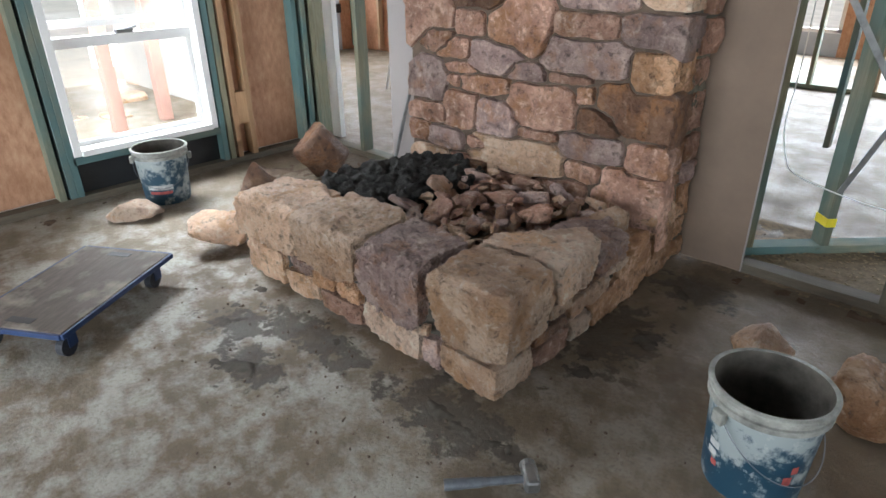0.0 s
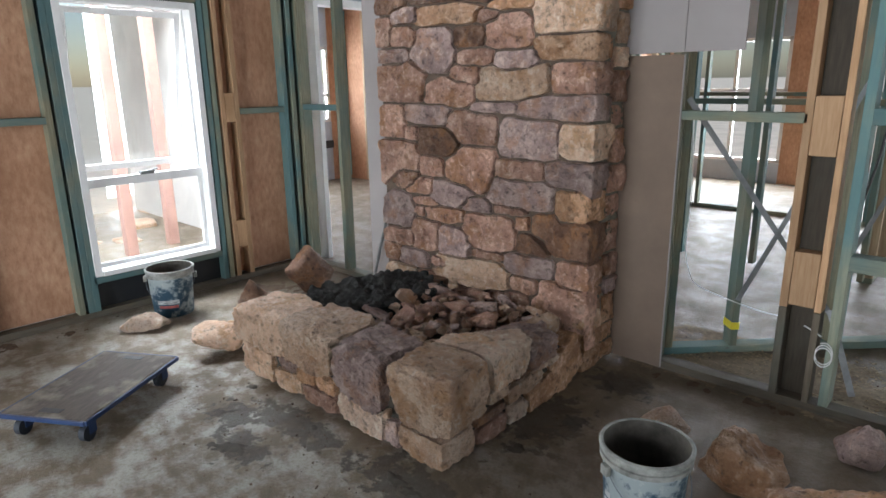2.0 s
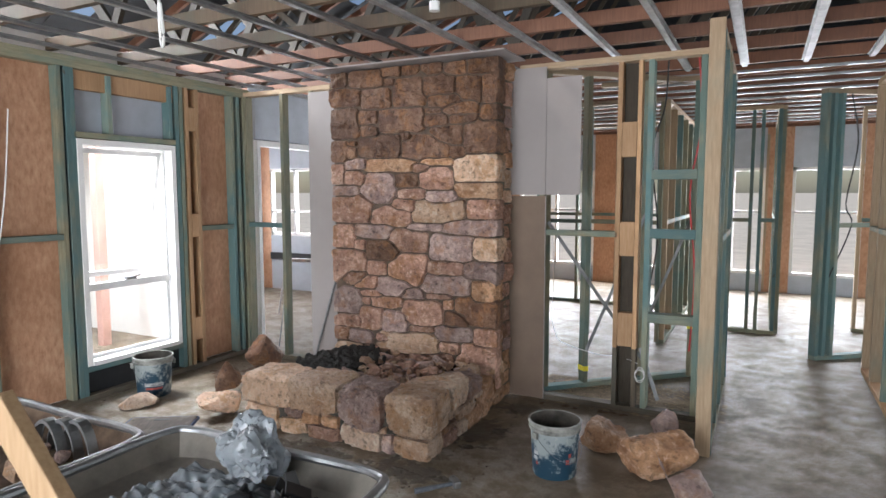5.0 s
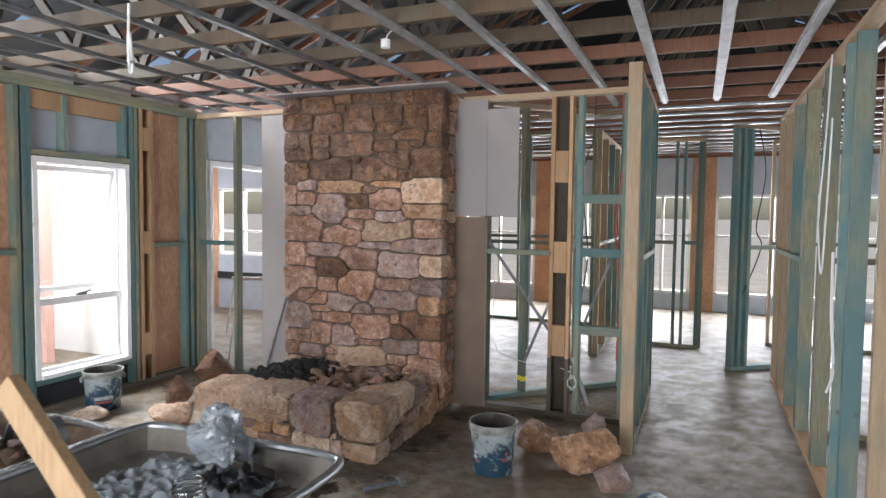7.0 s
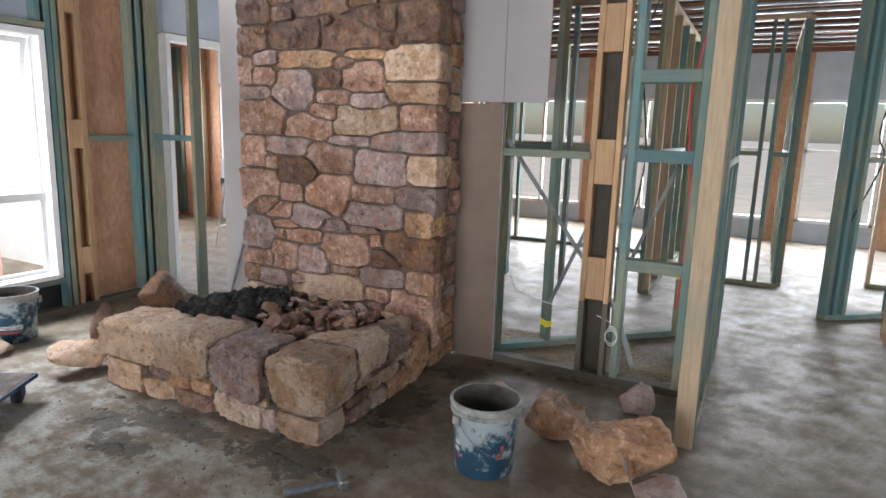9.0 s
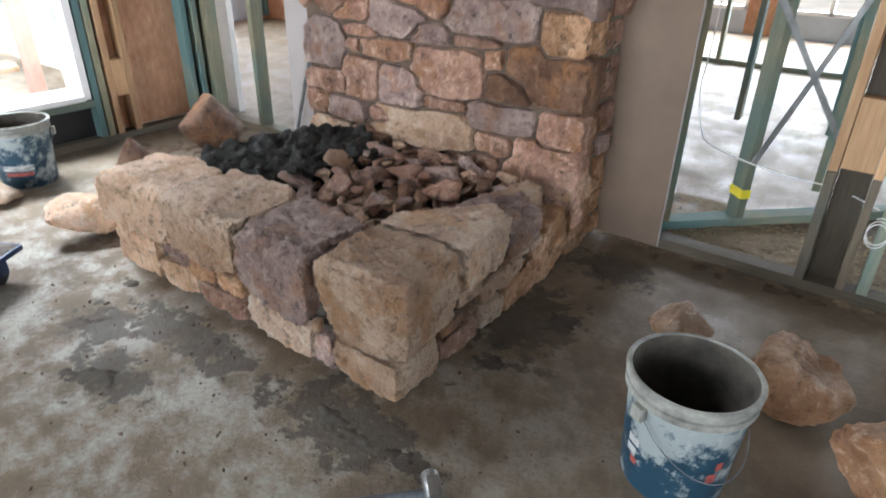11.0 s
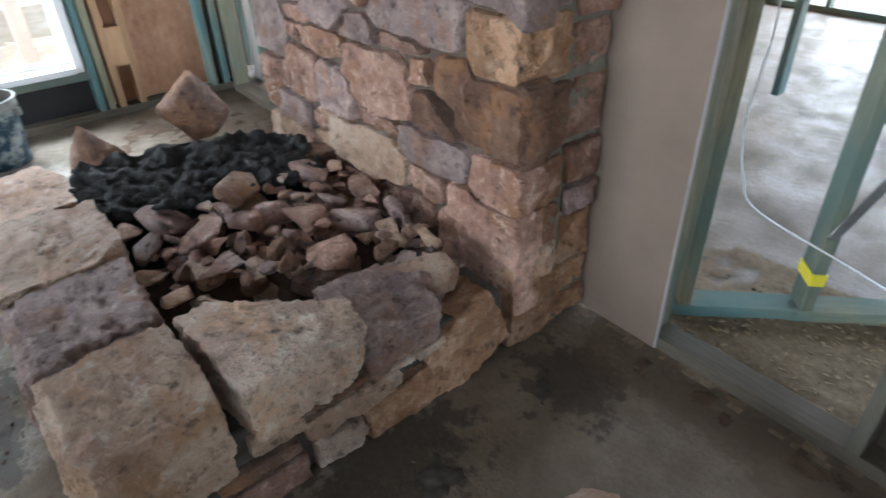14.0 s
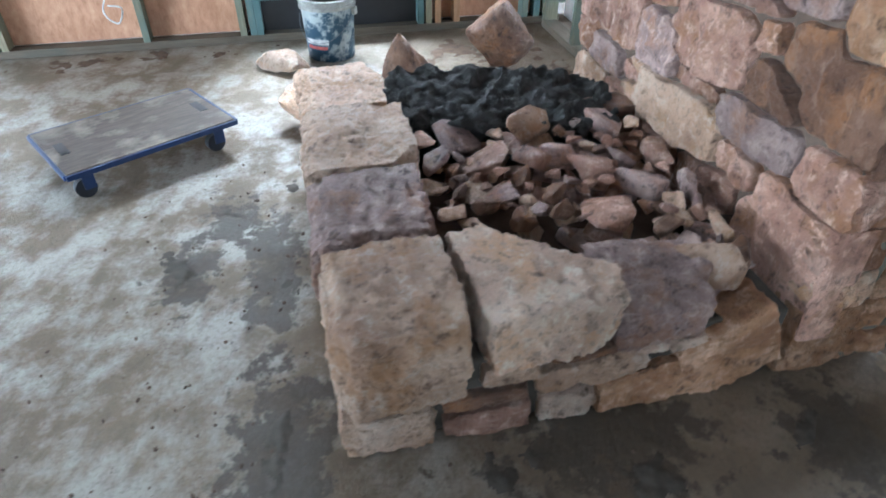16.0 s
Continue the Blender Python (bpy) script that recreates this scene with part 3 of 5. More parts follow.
# north wall: the fireplace stands in it
NY = 2.905
north = frame_wall("wall_north", "open timber stud wall beside the fireplace", (-4.0, NY), (-2.9, NY), [0.02, 0.5, 0.86], OLIVE, nog_gaps=(1,), plate_mat=DIRTY)
part("plasterboard", box(-3.15, -2.5, 2.85, 2.86, 0.02, 2.66, 0.001), PLASTER, north, "grey plasterboard strip")
north_b = thing("wall_north_east", "part-lined timber stud wall with packed double studs", "wall frame", kind="structure")
rail(north_b, (-1.0, NY), (0.42, NY), 0.002, mat=DIRTY, name="bottom_plate")
rail(north_b, (-1.0, NY), (0.55, NY), Z_TOP - 0.045, mat=PINE, name="top_plate")
part("plasterboard", box(-1.3, -0.77, 2.845, 2.857, 0.012, 1.675, 0.001), PLASTER_DIRTY, north_b, "brown-stained plasterboard strip")
part("plasterboard", box(-1.3, -0.77, 2.843, 2.857, 1.685, 2.69, 0.001), PLASTER, north_b, "clean grey plasterboard")
part("plasterboard", box(-0.767, -0.49, 2.843, 2.857, 1.685, 2.6, 0.001), PLASTER, north_b, "clean grey plasterboard")
part("board_edge", box(-0.769, -0.764, 2.844, 2.857, 0.012, 1.675, 0.001), PLASTER, north_b)
stud(north_b, -0.81, NY, mat=OLIVE)
for sx, sw in ((-0.2, 0.035), (-0.055, 0.03)):
    stud(north_b, sx, NY, mat=DIRTY, w=sw, z1=0.5)
    stud(north_b, sx, NY, mat=ORANGE_PINE, w=sw, z0=0.502)
for z in (0.52, 1.22, 1.97):
    part("packing_block", box(-0.18, -0.072, 2.857, 2.93, z, z + 0.26, 0.003), ORANGE_PINE, north_b)
part("backing_stud", box(-0.18, -0.072, 2.932, 2.965, 0.05, 2.67), WEB, north_b, "dark backing between the studs")
stud(north_b, 0.02, NY + 0.02, mat=TEAL, d=0.12)
stud(north_b, 0.38, NY, mat=OLIVE)
for z in (0.72, 1.36, 1.8):
    rail(north_b, (0.04, NY), (0.36, NY), z, h=0.07, mat=TEAL, name="noggin")
rail(north_b, (-0.79, NY), (-0.2, NY), 1.36, mat=OLIVE, name="noggin")

# the frames behind, room by room


def skew_wall(name, label, a, b, studs, mat, nogs=()):
    """A frame that runs askew to the rest: its uprights turn with it."""
    w = frame_wall(name, label, a, b, studs, mat, nogs=nogs, plate_mat=TEAL)
    for ob in w.children:
        if ob.name.startswith("stud"):
            ob.rotation_euler = (0, 0, math.atan2(b[1] - a[1], b[0] - a[0]))
    return w


skew_wall("wall_inner_a", "blue-green treated stud wall running askew behind the fireplace", (-0.86, 3.07), (0.36, 4.27), [0.03, 0.41, 1.0, 1.68], OLIVE)
frame_wall("wall_hall_west", "treated stud wall along the hallway", (0.5, 2.3), (0.5, 4.1), [0.5, 0.95, 1.5, 1.78], TEAL, nogs=(1.35,))
post = thing("wall_post", "pale pine post at the hallway entrance", "post", kind="structure")
part("shaft", box(0.455, 0.545, 2.23, 2.275, 0.004, 2.76, 0.004), PINE, post)
part("backing_stud", box(0.465, 0.55, 2.278, 2.315, 0.004, 2.7, 0.003), TEAL, post)
frame_wall("wall_hall_east", "tall blue-green stud wall along the hallway", (1.72, -5.0), (1.72, 5.0),
           [0.02, 0.6, 1.2, 1.8, 2.4, 3.0, 3.6, 4.2, 4.8, 5.4, 6.0, 6.6, 6.85, 7.45, 7.52, 8.2, 8.28, 8.9, 9.5, 9.98], nogs=(1.35,), nog_gaps=(7, 8, 9, 10, 11, 12, 13, 14, 15), plate_mat=ORANGE_PINE, mixed=(TEAL, TEAL, PINE, TEAL, OLIVE))
skew_wall("wall_inner_b", "stud wall set askew across the end of the hallway", (1.28, 5.28), (1.85, 5.72), [0.02, 0.1, 0.19, 0.68], TEAL, nogs=(1.35,))
frame_wall("wall_inner_c", "stud wall of a far room", (-3.4, 5.2), (-0.2, 5.2), [0.02, 0.6, 1.2, 1.8, 2.4, 3.0, 3.18], nogs=(1.35,), bottom=False)
frame_wall("wall_inner_d", "stud wall of a far room", (-0.2, 5.3), (-0.2, 8.2), every(2.9), nogs=(1.35,))
frame_wall("wall_inner_e", "stud wall of a far room", (0.2, 6.4), (0.95, 6.4), [0.02, 0.1, 0.45, 0.55, 0.73], TEAL, nogs=(1.35,))
frame_wall("wall_inner_f", "stud wall of a far room", (0.95, 6.45), (0.95, 8.8), every(2.35), nogs=(1.35,))
frame_wall("wall_inner_g", "stud wall of a far room", (1.8, 7.0), (4.6, 7.0), every(2.8), nogs=(1.35,))
frame_wall("wall_inner_h", "stud wall of a far room", (1.8, 3.3), (4.6, 3.3), every(2.8), nogs=(1.35,))
frame_wall("wall_inner_i", "stud wall of a far room", (-3.0, 7.6), (-0.4, 7.6), every(2.6), nogs=(1.35,))

# outer walls of the far rooms, with windows


def outer_wall(name, a, b, wins, label, sill=0.9, head=2.12):
    """A sheathed outer wall from a to b with window openings (start, end) along it."""
    w = thing(name, label, "wall", kind="structure")
    (x0, y0), (x1, y1) = a, b
    n = math.hypot(x1 - x0, y1 - y0)
    ux, uy = (x1 - x0) / n, (y1 - y0) / n

    def slab(s, e, z0, z1, mat, t0, t1, nm):
        xs = sorted((x0 + ux * s - uy * t0, x0 + ux * e - uy * t1))
        ys = sorted((y0 + uy * s + ux * t0, y0 + uy * e + ux * t1))
        part(nm, box(xs[0], xs[1], ys[0], ys[1], z0, z1, 0.0), mat, w)

    edges = [0] + [v for win in wins for v in win] + [n]
    for s, e in zip(edges[::2], edges[1::2]):
        slab(s, e, 0.0, 2.85, SHEATH, 0.0, 0.12, "sheathing_board")
    for s, e in wins:
        slab(s, e, 0.0, sill, FOIL, 0.0, 0.12, "wall_wrap")
        slab(s, e, head, 2.85, FOIL, 0.0, 0.12, "wall_wrap")
        slab(s, e, sill - 0.42, sill - 0.3, BLACK, -0.03, -0.002, "black_strip")
        for p, q, z0, z1 in ((s, s + 0.05, sill, head), (e - 0.05, e, sill, head), (s, e, sill, sill + 0.05), (s, e, head - 0.05, head), ((s + e) / 2 - 0.025, (s + e) / 2 + 0.025, sill, head), (s, e, 1.35, 1.39)):
            slab(p, q, z0, z1, WHITE_PAINT, 0.01, 0.07, "window_frame")
    for s in every(n, 0.6):
        if not any(a_ < s < b_ for a_, b_ in wins):
            stud(w, x0 + ux * s + uy * 0.06, y0 + uy * s - ux * 0.06, "x" if abs(ux) > 0.5 else "y", mat=random.Random(int(s * 100)).choice((TEAL, OLIVE, PINE)))
    return w


outer_wall("wall_far_north", (-4.0, 10.0), (4.7, 10.0), ((0.4, 1.9), (2.3, 3.5), (3.8, 4.8), (5.2, 6.2), (6.6, 8.2)), "far outer wall with bright windows", 0.3)
outer_wall("wall_far_east", (4.7, 10.0), (4.7, -5.1), ((0.6, 2.8), (3.2, 5.4), (5.8, 8.0), (8.4, 10.6), (11.0, 13.2)), "far outer wall with bright windows", 0.3)
outer_wall("wall_west_room", (-7.9, 6.5), (-4.0, 6.5), ((0.9, 2.0), (2.6, 3.6)), "outer wall of the west room with bright windows", 0.95)
outer_wall("wall_west_room_side", (-7.9, 3.1), (-7.9, 6.5), ((0.4, 1.6), (2.0, 3.1)), "outer wall of the west room with bright windows", 0.95)
outer_wall("wall_west_room_south", (-4.3, 3.08), (-7.9, 3.08), (), "outer wall of the west room", 0.95)
tagged(part("wall_west_room_cladding", box(-7.9, -4.3, 2.93, 2.945, -0.15, 2.85), BRICKWORK), "pale outer cladding of the west room", "wall", kind="structure")
outer_wall("wall_link", (-4.0, 6.5), (-4.0, 10.0), (), "outer wall of the far room")
frame_wall("wall_south_frame", "stud frame beside the wide south doors", (-4.0, -5.0), (1.7, -5.0), [0.02, 0.45, 0.9, 5.1, 5.4, 5.68], nog_gaps=(2,))
tagged(part("wall_south", join(box(-4.25, -3.1, -5.15, -5.05, 0, 2.9), box(1.1, 4.8, -5.15, -5.05, 0, 2.9), box(-3.1, 1.1, -5.15, -5.05, 2.45, 2.9)), SHEATH), "strand-board lined south wall with a wide door opening", "wall", kind="structure")
door = thing("door_1", "white glazed sliding door frame in the west room", "door frame", kind="structure")
for y in (3.08, 4.35):
    part("jamb", box(-4.17, -4.03, y, y + 0.05, 0.0, 2.2, 0.003), WHITE_PAINT, door)
part("head", box(-4.17, -4.03, 3.08, 4.4, 2.2, 2.26, 0.003), WHITE_PAINT, door)
part("head_lining", box(-4.15, -4.05, 3.08, 4.4, 2.27, 2.85), FOIL, door)
frame_wall("wall_door_side", "short stud wall beside the sliding door", (-4.1, 4.42), (-4.1, 5.0), [0.02, 0.1, 0.5], PINE)

# ---------------------------------------------------------------- roof framing
RIDGE_X, EAVE = -0.3, 2.84


def roof_z(x):
    return EAVE + 0.42 * (8.0 - abs(x - RIDGE_X))


def truss(y, mat, k):
    t = thing("roof_truss", "rough-sawn pine roof truss with nail-plated webs", "roof truss", "roof trusses")
    x0, x1 = (-4.6, 4.9) if y < 2.9 else (-8.1, 4.9)
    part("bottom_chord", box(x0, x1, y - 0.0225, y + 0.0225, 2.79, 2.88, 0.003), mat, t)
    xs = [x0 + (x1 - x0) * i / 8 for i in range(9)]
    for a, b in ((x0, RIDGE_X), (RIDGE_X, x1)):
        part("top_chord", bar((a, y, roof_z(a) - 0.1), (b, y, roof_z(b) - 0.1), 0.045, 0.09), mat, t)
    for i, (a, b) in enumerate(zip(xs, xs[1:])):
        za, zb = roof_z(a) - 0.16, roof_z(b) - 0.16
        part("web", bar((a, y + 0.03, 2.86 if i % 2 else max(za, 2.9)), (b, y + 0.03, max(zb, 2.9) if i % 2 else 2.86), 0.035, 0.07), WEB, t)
    return t


for k in range(26):
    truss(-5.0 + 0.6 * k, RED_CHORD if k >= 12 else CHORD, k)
for k in range(27):
    x = 1.5 - 0.45 * k if k < 13 else 1.5 + 0.45 * (k - 12)
    if -4.0 < x < 4.6:
        b = thing("ceiling_batten", "galvanised steel furring channel under the trusses", "ceiling batten", "ceiling battens")
        # battens west of -1.4 take the darker steel: shade put into the material
        part("channel", join(box(x - 0.02, x + 0.02, -5.0, 4.0, 2.765, 2.788, 0.002), box(x - 0.034, x + 0.034, -5.0, 4.0, 2.783, 2.7885)), GALV_DULL if x > -1.4 else GALV, b)
for y in (4.3, 4.75, 5.2, 5.65, 6.1, 6.55, 7.0, 7.45, 7.9, 8.35, 8.8):
    b = thing("ceiling_batten", "galvanised steel furring channel over a far room", "ceiling batten", "ceiling battens")
    part("channel", box(-3.9, 4.6, y - 0.02, y + 0.02, 2.765, 2.788, 0.002), GALV, b)
# roof sheets over sarking, with gaps that let daylight in
rng = random.Random(5)
cover = bmesh.new()
for side in (-1, 1):
    for i in range(26):
        for j in range(41):
            yy = -5.6 + 0.38 * j
            if rng.random() < (0.003 if yy < 0.5 else 0.035):
                continue
            a, b = RIDGE_X + side * i * 0.33, RIDGE_X + side * (i + 1) * 0.33
            q = [cover.verts.new((x, y, roof_z(x) + 0.015 * rng.random())) for x, y in ((a, yy), (b, yy), (b, yy + 0.38), (a, yy + 0.38))]
            cover.faces.new(q)
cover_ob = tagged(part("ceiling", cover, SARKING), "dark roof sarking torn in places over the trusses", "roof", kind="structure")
sol = cover_ob.modifiers.new("thickness", "SOLIDIFY")
sol.thickness = 0.012
gable = bmesh.new()
for y in (10.02, 10.1):
    gable.faces.new([gable.verts.new(c) for c in ((-7.9, y, 2.86), (4.8, y, 2.86), (4.8, y, roof_z(4.8) - 0.02), (RIDGE_X, y, roof_z(RIDGE_X) - 0.02), (-7.9, y, roof_z(-7.9) - 0.02))])
tagged(part("wall_gable", gable, SARKING), "dark lined gable end above the far wall", "wall", kind="structure")
# ---------------------------------------------------------------- fireplace
FY, FX0, FX1, FTOP = 2.5, -2.63, -1.05, 2.74
fire = thing("fireplace_chimney", "tall rubble-stone chimney breast with recessed mortar joints", "fireplace")
part("core", box(FX0 + 0.03, FX1 - 0.05, FY + 0.042, 2.84, 0.0, FTOP - 0.01), MORTAR, fire, "brown mortar core")


def pointing(place, u0, u1, v0, v1, depth, seed, mat, label, step=0.012):
    """Mortar raked and smeared unevenly between the stones of a face."""
    bm = bmesh.new()
    nu, nv = max(2, int((u1 - u0) / step)), int((v1 - v0) / step)
    rows = []
    for a in range(nu + 1):
        row = []
        for c in range(nv + 1):
            u, v = u0 + (u1 - u0) * a / nu, v0 + (v1 - v0) * c / nv
            q = Vector((u * 7, v * 7, seed))
            row.append(bm.verts.new(place(u, v, depth + 0.014 * noise.noise(q) + 0.008 * noise.noise(q * 4) + 0.004 * noise.noise(q * 13))))
        rows.append(row)
    for a, b in zip(rows, rows[1:]):
        for k in range(nv):
            bm.faces.new((a[k], b[k], b[k + 1], a[k + 1]))
    bmesh.ops.recalc_face_normals(bm, faces=bm.faces[:])
    return part("pointing", bm, mat, fire, label, True)


pointing(lambda u, v, w: (u, FY - w, v), FX0 + 0.03, FX1 - 0.02, 0.0, FTOP - 0.01, -0.026, 3, MORTAR, "rough brown mortar pointing")
COURSES = (
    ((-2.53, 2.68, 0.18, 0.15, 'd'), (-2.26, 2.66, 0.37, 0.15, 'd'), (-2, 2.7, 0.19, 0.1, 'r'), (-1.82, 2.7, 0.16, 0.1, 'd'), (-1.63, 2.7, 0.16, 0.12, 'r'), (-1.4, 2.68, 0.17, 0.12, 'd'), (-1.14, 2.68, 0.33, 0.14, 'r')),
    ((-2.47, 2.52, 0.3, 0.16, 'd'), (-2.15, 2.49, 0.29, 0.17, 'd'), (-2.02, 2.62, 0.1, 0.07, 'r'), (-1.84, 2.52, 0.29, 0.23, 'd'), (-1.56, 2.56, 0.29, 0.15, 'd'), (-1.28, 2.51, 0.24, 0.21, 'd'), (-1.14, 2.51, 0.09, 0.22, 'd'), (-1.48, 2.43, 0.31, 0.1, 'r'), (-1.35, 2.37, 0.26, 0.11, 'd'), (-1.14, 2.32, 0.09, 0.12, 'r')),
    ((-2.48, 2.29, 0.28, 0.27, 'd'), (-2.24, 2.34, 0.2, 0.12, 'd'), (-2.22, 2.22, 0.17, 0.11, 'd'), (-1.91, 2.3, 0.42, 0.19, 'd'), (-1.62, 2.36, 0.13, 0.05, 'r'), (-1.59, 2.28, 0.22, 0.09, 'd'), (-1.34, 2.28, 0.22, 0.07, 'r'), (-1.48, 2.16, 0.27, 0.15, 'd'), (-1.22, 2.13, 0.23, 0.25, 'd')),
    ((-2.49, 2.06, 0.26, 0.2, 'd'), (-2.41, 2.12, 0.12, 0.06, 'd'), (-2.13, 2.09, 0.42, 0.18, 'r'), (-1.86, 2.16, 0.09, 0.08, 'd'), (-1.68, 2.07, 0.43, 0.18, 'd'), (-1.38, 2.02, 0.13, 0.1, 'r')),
    ((-2.55, 1.86, 0.14, 0.19, 'r'), (-2.37, 1.95, 0.22, 0.1, 'p'), (-2.38, 1.83, 0.23, 0.12, 'r'), (-2.04, 1.93, 0.45, 0.11, 'o'), (-1.72, 1.9, 0.15, 0.07, 'r'), (-1.56, 1.95, 0.27, 0.06, 'o'), (-1.87, 1.8, 0.24, 0.12, 'd'), (-2.12, 1.75, 0.33, 0.25, 'p'), (-1.59, 1.82, 0.3, 0.18, 'b'), (-1.24, 1.9, 0.34, 0.21, 'c')),
    ((-2.49, 1.72, 0.26, 0.09, 'p'), (-1.82, 1.69, 0.27, 0.1, 'b'), (-1.54, 1.66, 0.29, 0.11, 'p'), (-1.23, 1.72, 0.33, 0.11, 'o'), (-1.89, 1.6, 0.22, 0.12, 'r')),
    ((-2.42, 1.56, 0.4, 0.22, 'b'), (-2.02, 1.51, 0.38, 0.15, 'r'), (-1.56, 1.55, 0.46, 0.2, 'c'), (-1.2, 1.56, 0.21, 0.16, 'b')),
    ((-2.5, 1.32, 0.24, 0.2, 'b'), (-2.22, 1.37, 0.35, 0.11, 'p'), (-2.33, 1.25, 0.12, 0.09, 'b'), (-1.67, 1.42, 0.3, 0.06, 'p'), (-1.27, 1.43, 0.49, 0.12, 'p'), (-1.84, 1.29, 0.34, 0.17, 'r'), (-2.1, 1.2, 0.34, 0.17, 'd'), (-1.46, 1.25, 0.36, 0.2, 'p'), (-1.11, 1.25, 0.26, 0.16, 'c')),
    ((-2.45, 1.1, 0.35, 0.2, 'r'), (-2.16, 1.06, 0.19, 0.14, 'b'), (-1.85, 1.06, 0.36, 0.26, 'b'), (-1.5, 1.08, 0.32, 0.12, 'r'), (-1.16, 1.08, 0.33, 0.13, 'p'), (-2.37, 0.96, 0.2, 0.11, 'r'), (-2.26, 0.93, 0.23, 0.11, 'b'), (-2, 0.91, 0.34, 0.15, 'p'), (-1.5, 0.95, 0.46, 0.18, 'p'), (-1.19, 0.9, 0.16, 0.2, 'o')),
    ((-2.48, 0.74, 0.28, 0.2, 'p'), (-2.24, 0.83, 0.2, 0.06, 'b'), (-2.27, 0.76, 0.08, 0.07, 'b'), (-2.06, 0.76, 0.32, 0.09, 'b'), (-1.8, 0.86, 0.21, 0.09, 'p'), (-1.56, 0.85, 0.24, 0.05, 'r'), (-1.71, 0.7, 0.38, 0.2, 'r'), (-1.47, 0.79, 0.1, 0.1, 'b'), (-1.25, 0.75, 0.36, 0.24, 'd')),
    ((-2.47, 0.57, 0.3, 0.11, 'r'), (-2.22, 0.61, 0.24, 0.2, 'r'), (-1.98, 0.59, 0.28, 0.2, 'p'), (-1.73, 0.56, 0.26, 0.05, 'b'), (-1.38, 0.68, 0.23, 0.13, 'd')),
    ((-2.54, 0.45, 0.17, 0.12, 'b'), (-2.34, 0.44, 0.26, 0.12, 'p'), (-2.1, 0.45, 0.15, 0.08, 'b'), (-1.86, 0.43, 0.58, 0.2, 'c'), (-1.42, 0.55, 0.34, 0.13, 'p'), (-1.46, 0.43, 0.2, 0.09, 'b'), (-1.16, 0.54, 0.18, 0.17, 'b'), (-1.21, 0.38, 0.3, 0.24, 'r')),
    ((-2.46, 0.29, 0.27, 0.16, 'c'), (-2.22, 0.27, 0.17, 0.2, 'r'), (-1.88, 0.26, 0.29, 0.14, 'r'), (-1.6, 0.3, 0.28, 0.14, 'b')),
)


